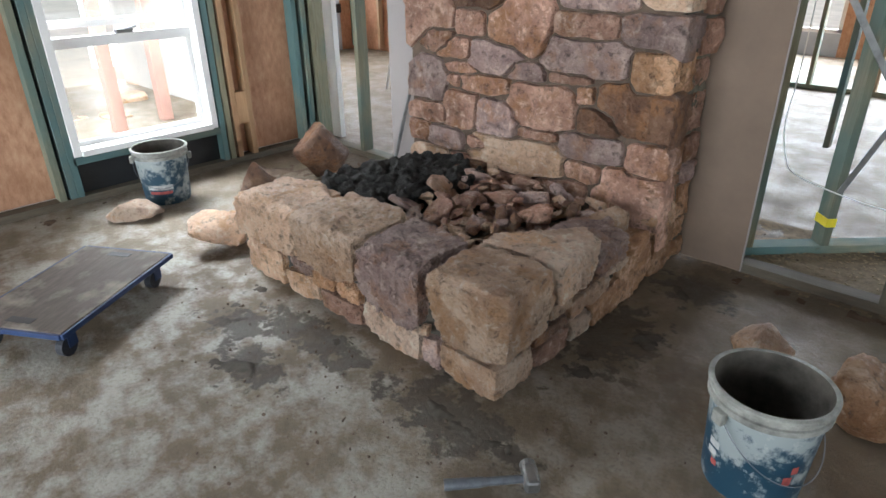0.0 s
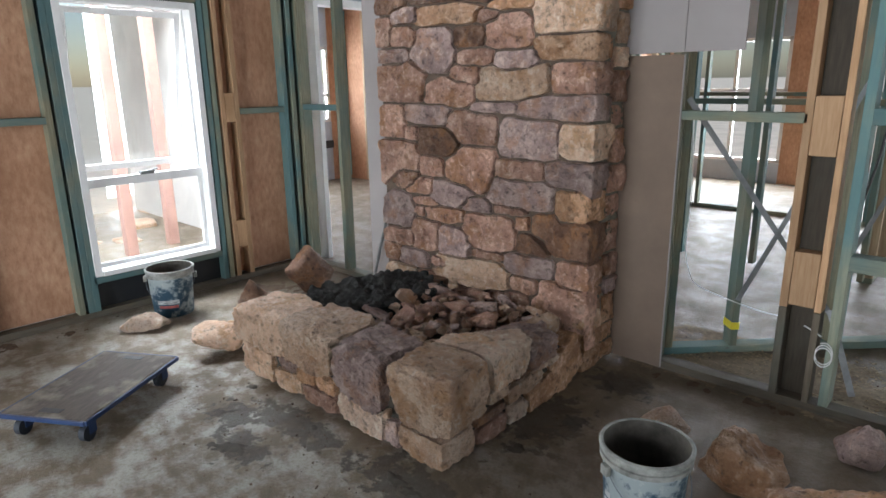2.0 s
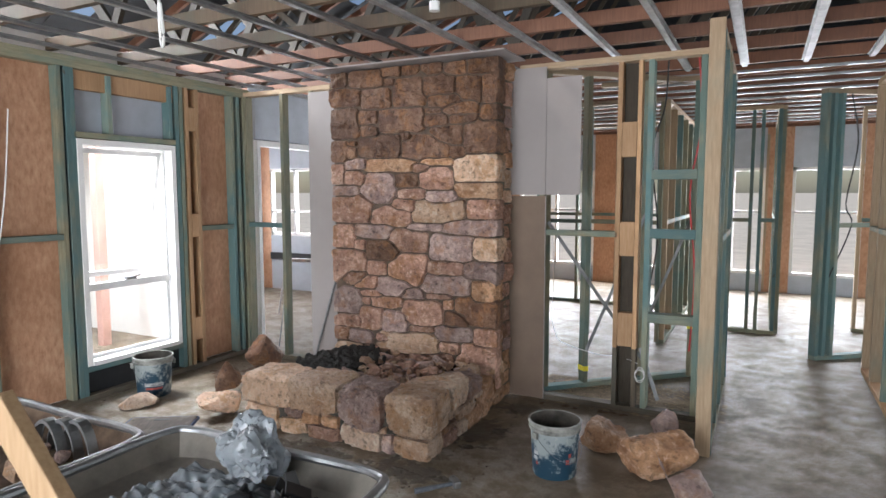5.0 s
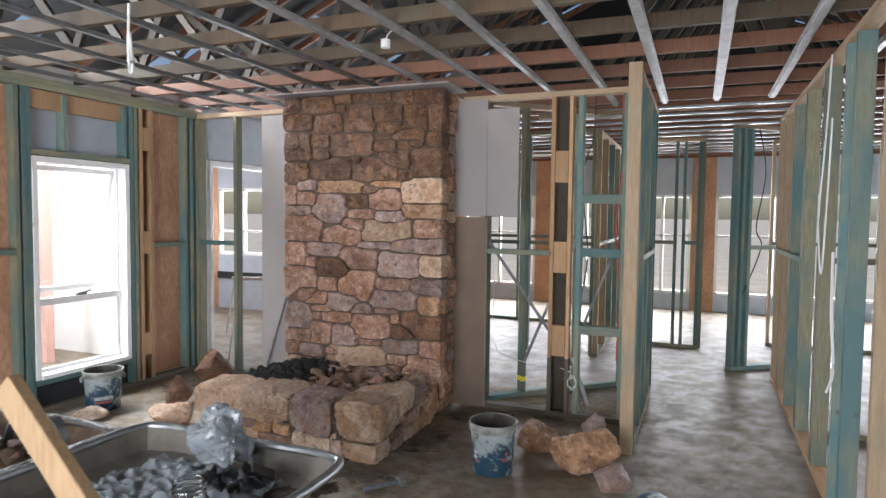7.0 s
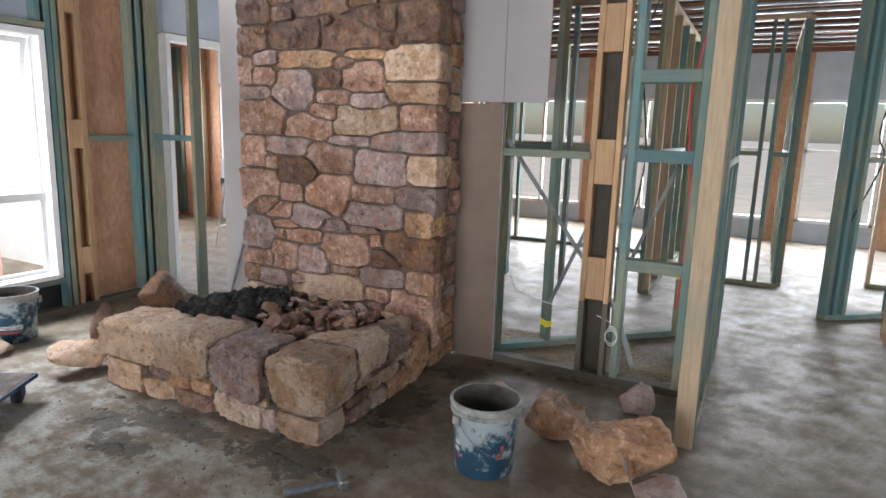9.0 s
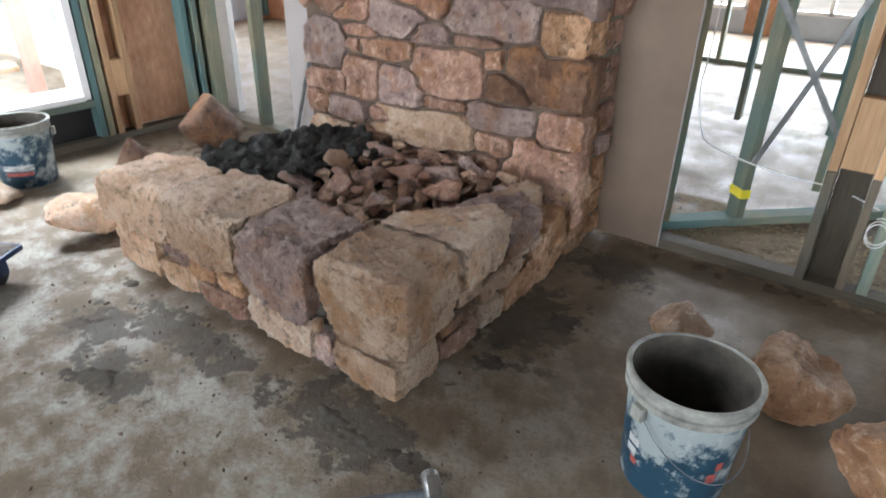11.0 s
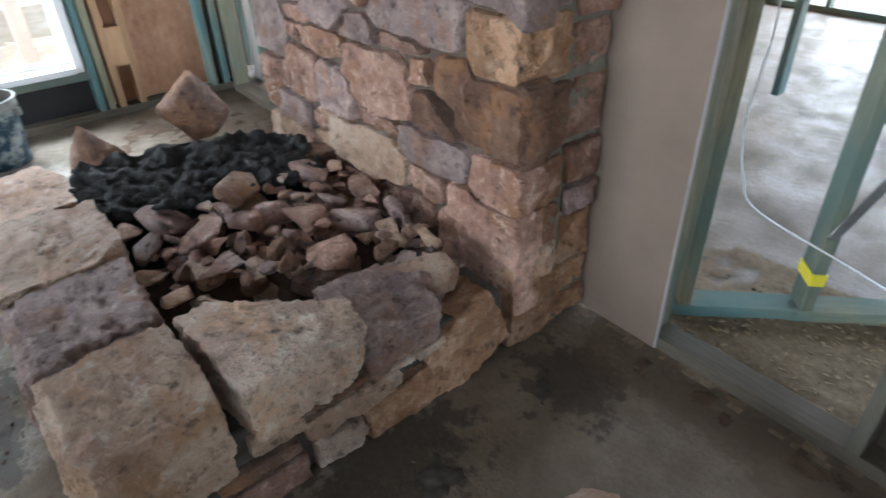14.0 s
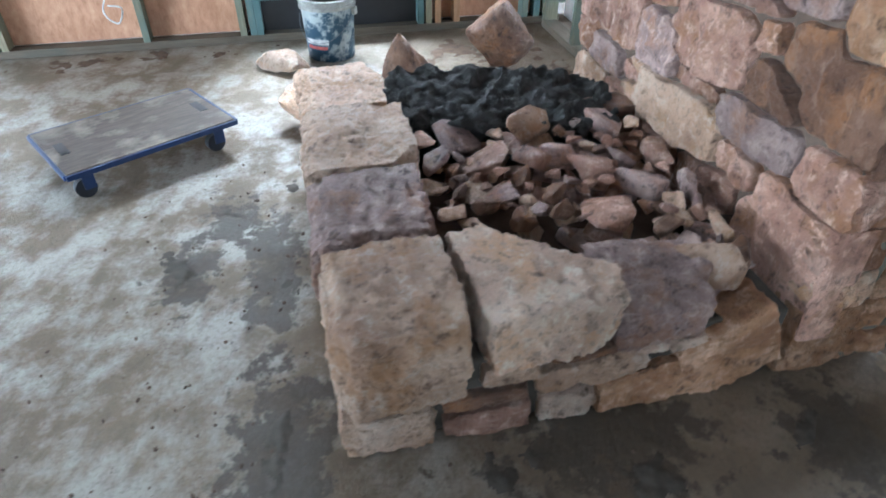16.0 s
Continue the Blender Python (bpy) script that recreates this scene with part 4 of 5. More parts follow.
def face_stones(stones, place, parent, seed, thick=0.1, joint=0.008, limit=2.2, bounds=None, steps=48, name="stone", proud=0.0, knock=3):
    """Fitted rubble: every stone grows from its middle until it meets its neighbours, less the joint.
    stones: (u, v, width, height, tone); place turns (u, v, outward) into a point."""
    def reach(s, u, v):
        return (abs((u - s[0]) / (s[2] / 2)) ** 5.0 + abs((v - s[1]) / (s[3] / 2)) ** 5.0) ** (1 / 5.0)

    for i, s in enumerate(stones):
        rng = random.Random(seed + i)
        near = [o for j, o in enumerate(stones) if j != i and abs(o[0] - s[0]) < (o[2] + s[2]) * 0.9 and abs(o[1] - s[1]) < (o[3] + s[3]) * 0.9]
        off = Vector((rng.uniform(0, 50), rng.uniform(0, 50), rng.uniform(0, 50)))
        # corners knocked off the block
        knocks = [(rng.choice((-1, 1)) * rng.uniform(0.5, 1), rng.choice((-1, 1)) * rng.uniform(0.5, 1), rng.uniform(1.35, 1.8)) for _ in range(knock)]
        rim = []
        for k in range(steps):
            a = 2 * math.pi * (k + 0.3 * rng.random()) / steps
            du, dv = math.cos(a) * s[2] / 2, math.sin(a) * s[3] / 2
            n = math.hypot(du, dv)
            t = 0.3
            while t < 2.4:
                u, v = s[0] + du * t, s[1] + dv * t
                mine = reach(s, u, v)
                if mine > limit or any(reach(o, u, v) < mine for o in near) or (bounds and not (bounds[0] < u < bounds[1] and bounds[2] < v < bounds[3])):
                    break
                if any(math.cos(a) * t * ku + math.sin(a) * t * kv > kd for ku, kv, kd in knocks):
                    break
                t += 0.025
            wob = 1 + 0.03 * noise.noise(Vector((math.cos(a) * 2, math.sin(a) * 2, 0)) + off)
            r = max(0.012, n * t * wob - joint - 0.004 * rng.random())
            rim.append((math.cos(math.atan2(dv, du)) * r, math.sin(math.atan2(dv, du)) * r))
        rim = [((rim[k - 1][0] + 9 * rim[k][0] + rim[(k + 1) % steps][0]) / 11, (rim[k - 1][1] + 9 * rim[k][1] + rim[(k + 1) % steps][1]) / 11) for k in range(steps)]
        bm = bmesh.new()
        out = proud + rng.uniform(-0.008, 0.012)
        facets = [(rng.uniform(-0.42, 0.42), rng.uniform(-0.42, 0.42), rng.uniform(0.002, 0.02)) for _ in range(5)]

        def skin(u, v):
            p = Vector((s[0] + u, s[1] + v, 0))
            flat = max(-0.006, min(0.016, *(fu * u + fv * v + fd for fu, fv, fd in facets)))
            ridged = 0.5 - abs(noise.noise(p * 11 + off))
            return flat + 0.007 * noise.noise(p * 8 + off) + 0.013 * ridged + 0.009 * noise.noise(p * 26 + off) + 0.008 * noise.noise(p * 52 + off)

        rings = []
        for f, d in ((1.0, -thick), (1.0, -0.026), (0.99, -0.008), (0.965, 0.0), (0.9, 0.0), (0.8, 0.0), (0.68, 0.001), (0.54, 0.001), (0.4, 0.002), (0.25, 0.002), (0.12, 0.002)):
            ring = []
            for u, v in rim:
                w = 0 if d < -0.05 else skin(u * f, v * f)
                ring.append(bm.verts.new(place(s[0] + u * f, s[1] + v * f, d + out + w * (0.6 if f == 1.0 else 1.0))))
            rings.append(ring)
        for a, b in zip(rings, rings[1:]):
            for k in range(steps):
                bm.faces.new((a[k], a[(k + 1) % steps], b[(k + 1) % steps], b[k]))
        mid = bm.verts.new(place(s[0], s[1], 0.004 + out + skin(0, 0)))
        for k in range(steps):
            bm.faces.new((rings[-1][k], rings[-1][(k + 1) % steps], mid))
        bmesh.ops.recalc_face_normals(bm, faces=bm.faces[:])
        part(name, bm, STONE[s[4]], parent, smooth=True)


# upper courses all dark brown, part of it dimmer light painted in; lower ones lighter
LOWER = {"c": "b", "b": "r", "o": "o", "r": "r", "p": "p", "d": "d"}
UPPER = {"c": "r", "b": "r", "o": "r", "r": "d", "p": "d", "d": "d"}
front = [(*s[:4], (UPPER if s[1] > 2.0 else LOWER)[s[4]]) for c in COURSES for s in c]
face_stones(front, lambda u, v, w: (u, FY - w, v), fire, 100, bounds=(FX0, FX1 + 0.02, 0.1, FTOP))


def random_courses(u0, u1, v0, v1, seed, tones, hs=(0.1, 0.2), ws=(0.1, 0.26)):
    rng = random.Random(seed)
    out, v = [], v0
    while v < v1 - 0.04:
        h = min(rng.uniform(*hs), v1 - v)
        u = u0
        while u < u1 - 0.03:
            w = min(rng.uniform(*ws), u1 - u)
            if u1 - u - w < 0.06:
                w = u1 - u
            out.append((round(u + w / 2, 3), round(v + h / 2 + rng.uniform(-0.015, 0.015), 3), w * 1.02, h * 1.02, rng.choice(tones)))
            u += w
        v += h
    return out


# the corner stones turn onto the side; smaller ones fill behind them
quoins = [(FY + 0.09, s[1], 0.2, s[3], s[4]) for s in front if s[0] + s[2] / 2 > FX1 - 0.07]
quoins += [(FY + 0.09, 0.14, 0.2, 0.2, "o"), (FY + 0.09, 0.32, 0.2, 0.14, "b")]
face_stones(quoins + random_courses(FY + 0.2, 2.84, 0.02, FTOP, 31, "rrbdpo", (0.1, 0.2), (0.1, 0.2)), lambda u, v, w: (FX1 - 0.01 + w, u, v), fire, 400, limit=3.5, knock=0, bounds=(FY - 0.01, 2.845, 0.0, FTOP))
pointing(lambda u, v, w: (FX1 - 0.01 + w, u, v), FY + 0.01, 2.84, 0.0, FTOP - 0.01, -0.014, 8, MORTAR_GREEN, "grey-green mortar smeared between the side stones")
tagged(part("trim", box(-2.72, -0.95, 2.38, 2.84, FTOP + 0.008, FTOP + 0.02, 0.001), PLASTER), "pale plasterboard strip above the chimney", "trim", kind="structure")

# ---------------------------------------------------------------- hearth
hearth = thing("raised_hearth", "half-built raised hearth of large squared field stones", "hearth")
HY = 1.34
part("base_fill", box(-2.45, -1.16, HY + 0.12, 2.5, 0.0, 0.2), MORTAR, hearth, "mortar and packing inside the hearth")


def hearth_stone(x0, x1, y0, y1, z0, z1, tone, seed, tilt=(0, 0, 0), round_=0.12, chops=5, rough=0.036, planes=(), parent=hearth):
    bm = rock(x1 - x0, y1 - y0, z1 - z0, seed, round_, chops, 50 if z1 > 0.33 else 20, rough, (0.92, 1.06), planes)
    bm.transform(Matrix.Translation(((x0 + x1) / 2, (y0 + y1) / 2, (z0 + z1) / 2)) @ pose(0, 0, 0, *tilt))
    return part("hearth_stone", bm, STONE[tone], parent, smooth=True)


# the cap stones along the front
hearth_stone(-2.555, -2.15, 1.315, 1.61, 0.185, 0.405, "b", 1, (0, 1, 2), 0.09, planes=(((-1, 0, 0.7), 1.2), ((0, -1, 1), 1.2)))
hearth_stone(-2.122, -1.72, 1.325, 1.655, 0.185, 0.405, "b", 2, (1, 0, -2), 0.08, planes=(((0.6, 0, -1), 1.05), ((0, -1, 1.2), 1.25)))
hearth_stone(-1.695, -1.378, 1.325, 1.635, 0.135, 0.395, "p", 3, (2, 2, 0), 0.06, planes=(((-1, 0, -1.2), 1.02), ((0, -1, 1), 1.2), ((1, 0, -1), 1.15)))
hearth_stone(-1.35, -1.02, 1.34, 1.635, 0.15, 0.405, "b", 4, (0, 1, 0), 0.15, 3, 0.03, planes=(((1, -1, 0), 1.2), ((0, -1, 1), 1.28)))
# cap stones along the side
hearth_stone(-1.37, -1.03, 1.67, 1.995, 0.235, 0.4, "c", 5, (0, 0, 6), 0.08, 3, 0.035, planes=(((-1, 1, 0), 0.4), ((0, 1, -0.5), 1.05)))
hearth_stone(-1.3, -1.045, 1.995, 2.25, 0.215, 0.34, "p", 6, (0, 5, 0), 0.12, 7, 0.045)
# lower course, front
for x0, x1, z0, z1, tone, seed, tilt in ((-2.56, -2.265, 0.0, 0.165, "b", 11, 2), (-2.235, -2.0, 0.0, 0.11, "b", 12, -8), (-2.19, -2.06, 0.12, 0.18, "p", 13, 10), (-2.035, -1.89, 0.1, 0.178, "o", 14, -6), (-1.98, -1.725, 0.0, 0.09, "r", 15, 0), (-1.865, -1.73, 0.1, 0.175, "o", 17, 5),
                                         (-1.7, -1.39, 0.0, 0.135, "c", 16, 5), (-1.372, -1.29, 0.0, 0.125, "p", 18, -10), (-1.275, -1.03, 0.0, 0.13, "b", 19, 0)):
    hearth_stone(x0, x1, HY, HY + 0.22, z0 + 0.002, z1, tone, seed, (0, tilt, 0), 0.16, 5, 0.04)
part("chinking_stone", settle(shard(0.08, 0.06, 0.05, 41, 12, 1), 0.0), STONE["c"], hearth).location = (-1.362, 1.34, 0.135)
# thin bedded stones along the side
for y0, y1, z0, z1, tone, seed, tilt in ((1.585, 1.8, 0.0, 0.08, "r", 21, 0), (1.58, 1.79, 0.095, 0.14, "d", 22, 3), (1.825, 1.97, 0.0, 0.095, "c", 23, 0), (1.675, 1.81, 0.165, 0.222, "b", 24, 0), (1.81, 2.09, 0.12, 0.195, "b", 25, 5), (1.84, 2.0, 0.208, 0.228, "d", 30, 3),
                                         (2.06, 2.14, 0.19, 0.21, "c", 26, 0), (1.98, 2.3, 0.004, 0.14, "o", 27, 7), (2.2, 2.46, 0.02, 0.235, "o", 28, 24), (2.15, 2.24, 0.185, 0.215, "c", 29, 10)):
    hearth_stone(-1.25, -1.04, y0, y1, z0 + 0.002, z1, tone, seed, (tilt, 0, 0), 0.14, 5, 0.035)
part("bedding", box(-1.24, -1.07, 1.5, 2.48, 0.0, 0.24, 0.01), MUD, hearth, "dark wet mortar in the joints")
part("bedding", box(-2.5, -1.1, 1.375, 1.55, 0.0, 0.3, 0.01), MUD, hearth, "dark wet mortar in the joints")
# the dark slab at the back
slab = rock(0.36, 0.78, 0.2, 61, 0.3, 3, 56, 0.035)
slab.normal_update()
for v in slab.verts:
    v.co += v.normal * (0.03 * noise.noise(v.co * 17) + 0.022 * noise.noise(v.co * 38) + 0.02 * max(0, noise.noise(v.co * 28 + Vector((5, 5, 5)))))
slab.transform(Matrix.Translation((-2.16, 2.02, 0.31)) @ pose(0, 0, 0, 0, 10, -4))
tagged(part("dark_slab_stone", slab, STONE["k"], smooth=True), "long dark mortar-covered slab lying across the hearth", "stone")
hearth_stone(-2.5, -2.2, 1.64, 2.45, 0.0, 0.25, "d", 51)
lump = rock(0.2, 0.22, 0.16, 62, 0.2, 8, 9, 0.04)
lump.transform(Matrix.Translation((-2.12, 2.4, 0.28)))
tagged(part("stone", lump, STONE["d"], smooth=True), "brown stone at the back of the hearth", "rock", "loose stones")

rubble = thing("rubble_fill", "loose broken stone rubble filling the hearth", "rubble")
rng = random.Random(77)
tones = ("r", "b", "r", "p", "d", "b", "p", "r")
shapes = []
for i in range(40):
    s = rng.choice((0.06, 0.08, 0.1, 0.12, 0.15, 0.18, 0.21))
    me = mesh_of(shard(s, s * rng.uniform(0.55, 0.85), s * rng.uniform(0.35, 0.55), 700 + i, 13), "rubble_stone")
    me.materials.append(STONE[tones[i % len(tones)]])
    shapes.append((s, me))
for lo, hi, tries in ((0.21, 0.24, 60), (0.27, 0.3, 300), (0.315, 0.355, 1100)):
    laid = []
    for k in range(tries):
        s, me = rng.choice(shapes)
        x, y = (rng.uniform(-1.97, -1.38), rng.uniform(1.68, 2.44)) if rng.random() < 0.85 else (rng.uniform(-1.38, -1.14), rng.uniform(2.26, 2.44))
        if x > -1.46 and y < 2.0 or any(math.hypot(x - u, y - v) < 0.31 * (s + w) for u, v, w in laid):
            continue
        laid.append((x, y, s))
        ob = new("rubble_stone", me)
        ob.parent = rubble
        ob.location = (x, y, rng.uniform(lo, hi))
        ob.rotation_euler = (rng.uniform(-0.5, 0.5), rng.uniform(-0.5, 0.5), rng.uniform(0, 6))
        if rng.random() < 0.2:
            ob.rotation_euler = (rng.uniform(-1, 1), rng.uniform(-0.8, 0.8), rng.uniform(0, 6))

# ---------------------------------------------------------------- loose stones on the slab


def loose(name, x, y, size, tone, seed, turn=(0, 0, 0), label="rough brown field stone lying on the slab", chops=16, z=0.0, rough=0.03):
    bm = settle(spun(shard(*size, seed, chops, 4, rough), turn[2], turn[0], turn[1]), z)
    ob = part(name, bm, STONE[tone], smooth=True)
    ob.location = (x, y, 0)
    return tagged(ob, label, "rock", "loose stones")


loose("stone", -0.46, 2.2, (0.24, 0.18, 0.14), "b", 201, (10, 20, 30), "pale wedge-shaped stone on the slab", 11)
loose("stone", -0.09, 2.08, (0.36, 0.32, 0.24), "o", 202, (0, 8, 20), "orange-brown stone beside the bucket", 13, rough=0.055)
loose("stone", 0.27, 1.84, (0.5, 0.34, 0.25), "o", 203, (0, -6, 25), "long orange-brown stone on the slab", 13, rough=0.055)
loose("stone", 0.49, 1.6, (0.23, 0.2, 0.16), "p", 204, (12, 0, 40), "grey-pink angular stone on the slab")
loose("stone", 0.23, 2.52, (0.2, 0.18, 0.2), "p", 205, (15, 10, 10), "grey angular stone near the stud wall")
loose("stone", -2.86, 1.37, (0.36, 0.3, 0.26), "b", 206, (0, -8, 30), "tan stone wedge resting beside the hearth", 9)
loose("stone", -3.58, 1.22, (0.34, 0.2, 0.13), "c", 207, (0, 0, 50), "pale flat stone below the window", 12)
loose("stone", -3.22, 1.84, (0.32, 0.16, 0.34), "d", 208, (0, 28, 80), "upright triangular stone behind the hearth", 9)
loose("stone", -3.36, 2.4, (0.4, 0.24, 0.38), "d", 209, (0, -25, 70), "large upright brown wedge-shaped stone near the stud wall", 12)

# ---------------------------------------------------------------- buckets


def bucket(at, splash, label):
    b = thing("bucket", label, "bucket", "buckets", at=at)
    h = 0.335
    body = part("body", lathe(((0.0, 0.004), (0.11, 0.004), (0.128, 0.0), (0.132, 0.012), (0.146, h * 0.8), (0.15, h - 0.05)), 48), splash, b, smooth=True)
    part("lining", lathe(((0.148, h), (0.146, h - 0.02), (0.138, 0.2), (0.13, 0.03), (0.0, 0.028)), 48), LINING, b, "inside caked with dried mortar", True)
    part("rim", lathe(((0.15, h - 0.052), (0.158, h - 0.052), (0.159, h - 0.035), (0.153, h - 0.032), (0.154, h - 0.014), (0.162, h - 0.012), (0.163, h - 0.001), (0.157, h + 0.003), (0.148, h)), 48), BUCKET_RIM, b, "thick ribbed rim coated in render", True)
    for s in (-1, 1):
        part("lug", box(s * 0.163 - 0.011, s * 0.163 + 0.011, -0.018, 0.018, h - 0.09, h - 0.05, 0.004), BUCKET_RIM, b)
    part("handle", tube([(0.16 * math.cos(a), -0.06 * math.sin(a) - 0.1 * math.sin(a), h - 0.07 - 0.15 * math.sin(a)) for a in (math.pi * k / 10 for k in range(11))], 0.0017, 6), SHAFT, b, "thin wire handle hanging down")
    return b


def mark(parent, angle, width, z0, z1, mat, r=0.0):
    """A flat printed patch that follows the bucket's side."""
    bm = bmesh.new()
    rows = []
    for k in range(9):
        a = radians(angle) + radians(width) * (k / 8 - 0.5)
        rows.append([bm.verts.new(((0.1335 + 0.047 * z + r) * math.cos(a), (0.1335 + 0.047 * z + r) * math.sin(a), z)) for z in (z0, z1)])
    for p, q in zip(rows, rows[1:]):
        bm.faces.new((p[0], q[0], q[1], p[1]))
    return part("printed_mark", bm, mat, parent, smooth=True)


PRINT_WHITE = plain("worn_white_print", (0.5, 0.52, 0.52), 0.6, 0, 0.45, 40, 0)
PRINT_RED = plain("worn_red_print", (0.4, 0.09, 0.08), 0.6, 0, 0.4, 40, 0)
near_bucket = bucket(pose(-0.285, 1.595, 0, 0, 0, 62), BUCKET, "blue plastic bucket splashed with dried render")
far_bucket = bucket(pose(-3.76, 1.5, 0, 0, 0, 60), BUCKET, "blue plastic bucket standing below the window")
# lettering worn past reading: plain bars
for ang, wid, z0, z1, m in ((173, 16, 0.14, 0.165, PRINT_WHITE), (171, 14, 0.11, 0.132, PRINT_WHITE), (176, 9, 0.08, 0.1, PRINT_RED), (258, 10, 0.1, 0.13, PRINT_RED), (264, 8, 0.14, 0.165, PRINT_RED)):
    mark(near_bucket, ang, wid, z0, z1, m)
for ang, wid, z0, z1, m in ((262, 62, 0.1, 0.128, PRINT_WHITE), (262, 54, 0.072, 0.09, PRINT_RED)):
    mark(far_bucket, ang, wid, z0, z1, m)
third = bucket(pose(0.74, 1.0, 0.155, 90, 0, 40), BUCKET, "blue plastic bucket lying on its side")

# ---------------------------------------------------------------- dolly
dolly = thing("furniture_dolly", "low blue-framed plywood dolly with swivel castors", "dolly", at=pose(-2.715, 0.62, 0, 0, 0, -58.5))
L, W, DZ = 0.68, 0.44, 0.135
deck = box(-L / 2, L / 2, -W / 2, W / 2, DZ - 0.012, DZ, 0.004)
part("deck", deck, PLY, dolly, "dark worn plywood deck")
for s in (-1, 1):
    part("frame_rail", box(-L / 2 - 0.006, L / 2 + 0.006, s * W / 2 - 0.006 + s * 0.007, s * W / 2 + 0.006 + s * 0.007, DZ - 0.024, DZ - 0.003, 0.002), BLUE_STEEL, dolly)
    part("frame_rail", box(s * L / 2 - 0.006 + s * 0.007, s * L / 2 + 0.006 + s * 0.007, -W / 2, W / 2, DZ - 0.024, DZ - 0.003, 0.002), BLUE_STEEL, dolly)
    # hand holes are black patches on the uncut deck, painting the dark of an opening
    part("hand_hole", box(s * L * 0.42 - 0.018, s * L * 0.42 + 0.018, -0.055, 0.055, DZ - 0.002, DZ + 0.002, 0.001), BLACK, dolly)
    for q in (-1, 1):
        c = part("castor", join(box(s * 0.27 - 0.03, s * 0.27 + 0.03, q * 0.17 - 0.03, q * 0.17 + 0.03, 0.105, 0.118, 0.002),
                                box(s * 0.27 - 0.022, s * 0.27 + 0.022, q * 0.17 - 0.022, q * 0.17 - 0.018, 0.035, 0.11), box(s * 0.27 - 0.022, s * 0.27 + 0.022, q * 0.17 + 0.018, q * 0.17 + 0.022, 0.035, 0.11)), BLUE_STEEL, dolly)
        part("wheel", rod((s * 0.27 + 0.015, q * 0.17 - 0.015, 0.04), (s * 0.27 + 0.015, q * 0.17 + 0.015, 0.04), 0.04, 20), DARK_RUBBER, c)

# ---------------------------------------------------------------- hammer
hammer = thing("lump_hammer", "small steel lump hammer with a worn grey handle", "hammer")
a, b = Vector((-0.9, 0.95, 0.022)), Vector((-0.73, 1.13, 0.03))
part("handle", join(rod(a, a.lerp(b, 0.45), 0.017, 14, 0.015), rod(a.lerp(b, 0.45), b, 0.013, 14, 0.012)), SHAFT, hammer, smooth=True)
d = Vector((b - a)).normalized()
side = Vector((d.y, -d.x, 0))
part("head", join(bar(b - side * 0.04, b + side * 0.04, 0.045, 0.045, 0.01), rod(b - side * 0.055, b - side * 0.035, 0.024, 14)), GALV, hammer)

# ---------------------------------------------------------------- mortar droppings and dust on the slab


def splat(name, cx, cy, rx, ry, seed, mat, label, category, height=0.012, step=0.012, turn=0.0, bias=0.0):
    """A ragged spill: noise less its distance from the middle, kept where it stands above the slab."""
    off = Vector((seed * 3.7, seed * 1.3, 0))
    bm = bmesh.new()
    nx, ny = int(2.6 * rx / step), int(2.6 * ry / step)
    grid = {}

    def up(i, j):
        x, y = (i - nx / 2) * step, (j - ny / 2) * step
        r = math.hypot(x / rx, y / ry)
        p = Vector((x, y, 0))
        return 0.55 - r * 0.8 + bias + 0.75 * noise.noise(p * 6 + off) + 0.55 * noise.noise(p * 17 + off) + 0.35 * noise.noise(p * 40 + off)

    vals = {(i, j): up(i, j) for i in range(nx + 1) for j in range(ny + 1)}
    c, s = math.cos(radians(turn)), math.sin(radians(turn))
    for i in range(nx):
        for j in range(ny):
            q = ((i, j), (i + 1, j), (i + 1, j + 1), (i, j + 1))
            if sum(vals[k] > 0 for k in q) < 3:
                continue
            vs = []
            for k in q:
                if k not in grid:
                    x, y = (k[0] - nx / 2) * step, (k[1] - ny / 2) * step
                    z = 0.001 + max(0, min(1, vals[k])) * height
                    grid[k] = bm.verts.new((cx + x * c - y * s, cy + x * s + y * c, z))
                vs.append(grid[k])
            bm.faces.new(vs)
    return tagged(part(name, bm, mat, smooth=True), label, category, "mortar droppings", "stuff")


for k, (x, y, rx, ry, turn) in enumerate(((-1.2, 1.2, 0.3, 0.09, 0), (-0.95, 1.17, 0.14, 0.13, 20), (-1.75, 1.22, 0.34, 0.07, 0), (-1.85, 0.9, 0.18, 0.1, 30), (-2.17, 1.0, 0.15, 0.1, 10), (-0.95, 1.85, 0.1, 0.28, 0), (-0.86, 2.05, 0.15, 0.14, 40),
                                          (-0.88, 2.5, 0.11, 0.09, 0), (-2.3, 1.25, 0.24, 0.05, 0))):
    splat("mortar_dropping", x, y, rx, ry, k + 3, MUD, "dark damp mortar droppings on the slab by the hearth", "mortar", 0.014, 0.007, turn, -0.42)
for k, (x, y, rx, ry) in enumerate(((-3.6, 2.3, 0.35, 0.5), (-3.2, 2.75, 0.5, 0.14), (-3.9, 0.2, 0.12, 0.9), (-0.3, 2.78, 0.6, 0.07))):
    splat("dirt_drift", x, y, rx, ry, k + 30, SOIL, "brown dirt drifted along the wall", "dirt", 0.012, 0.012, 0, -0.3)
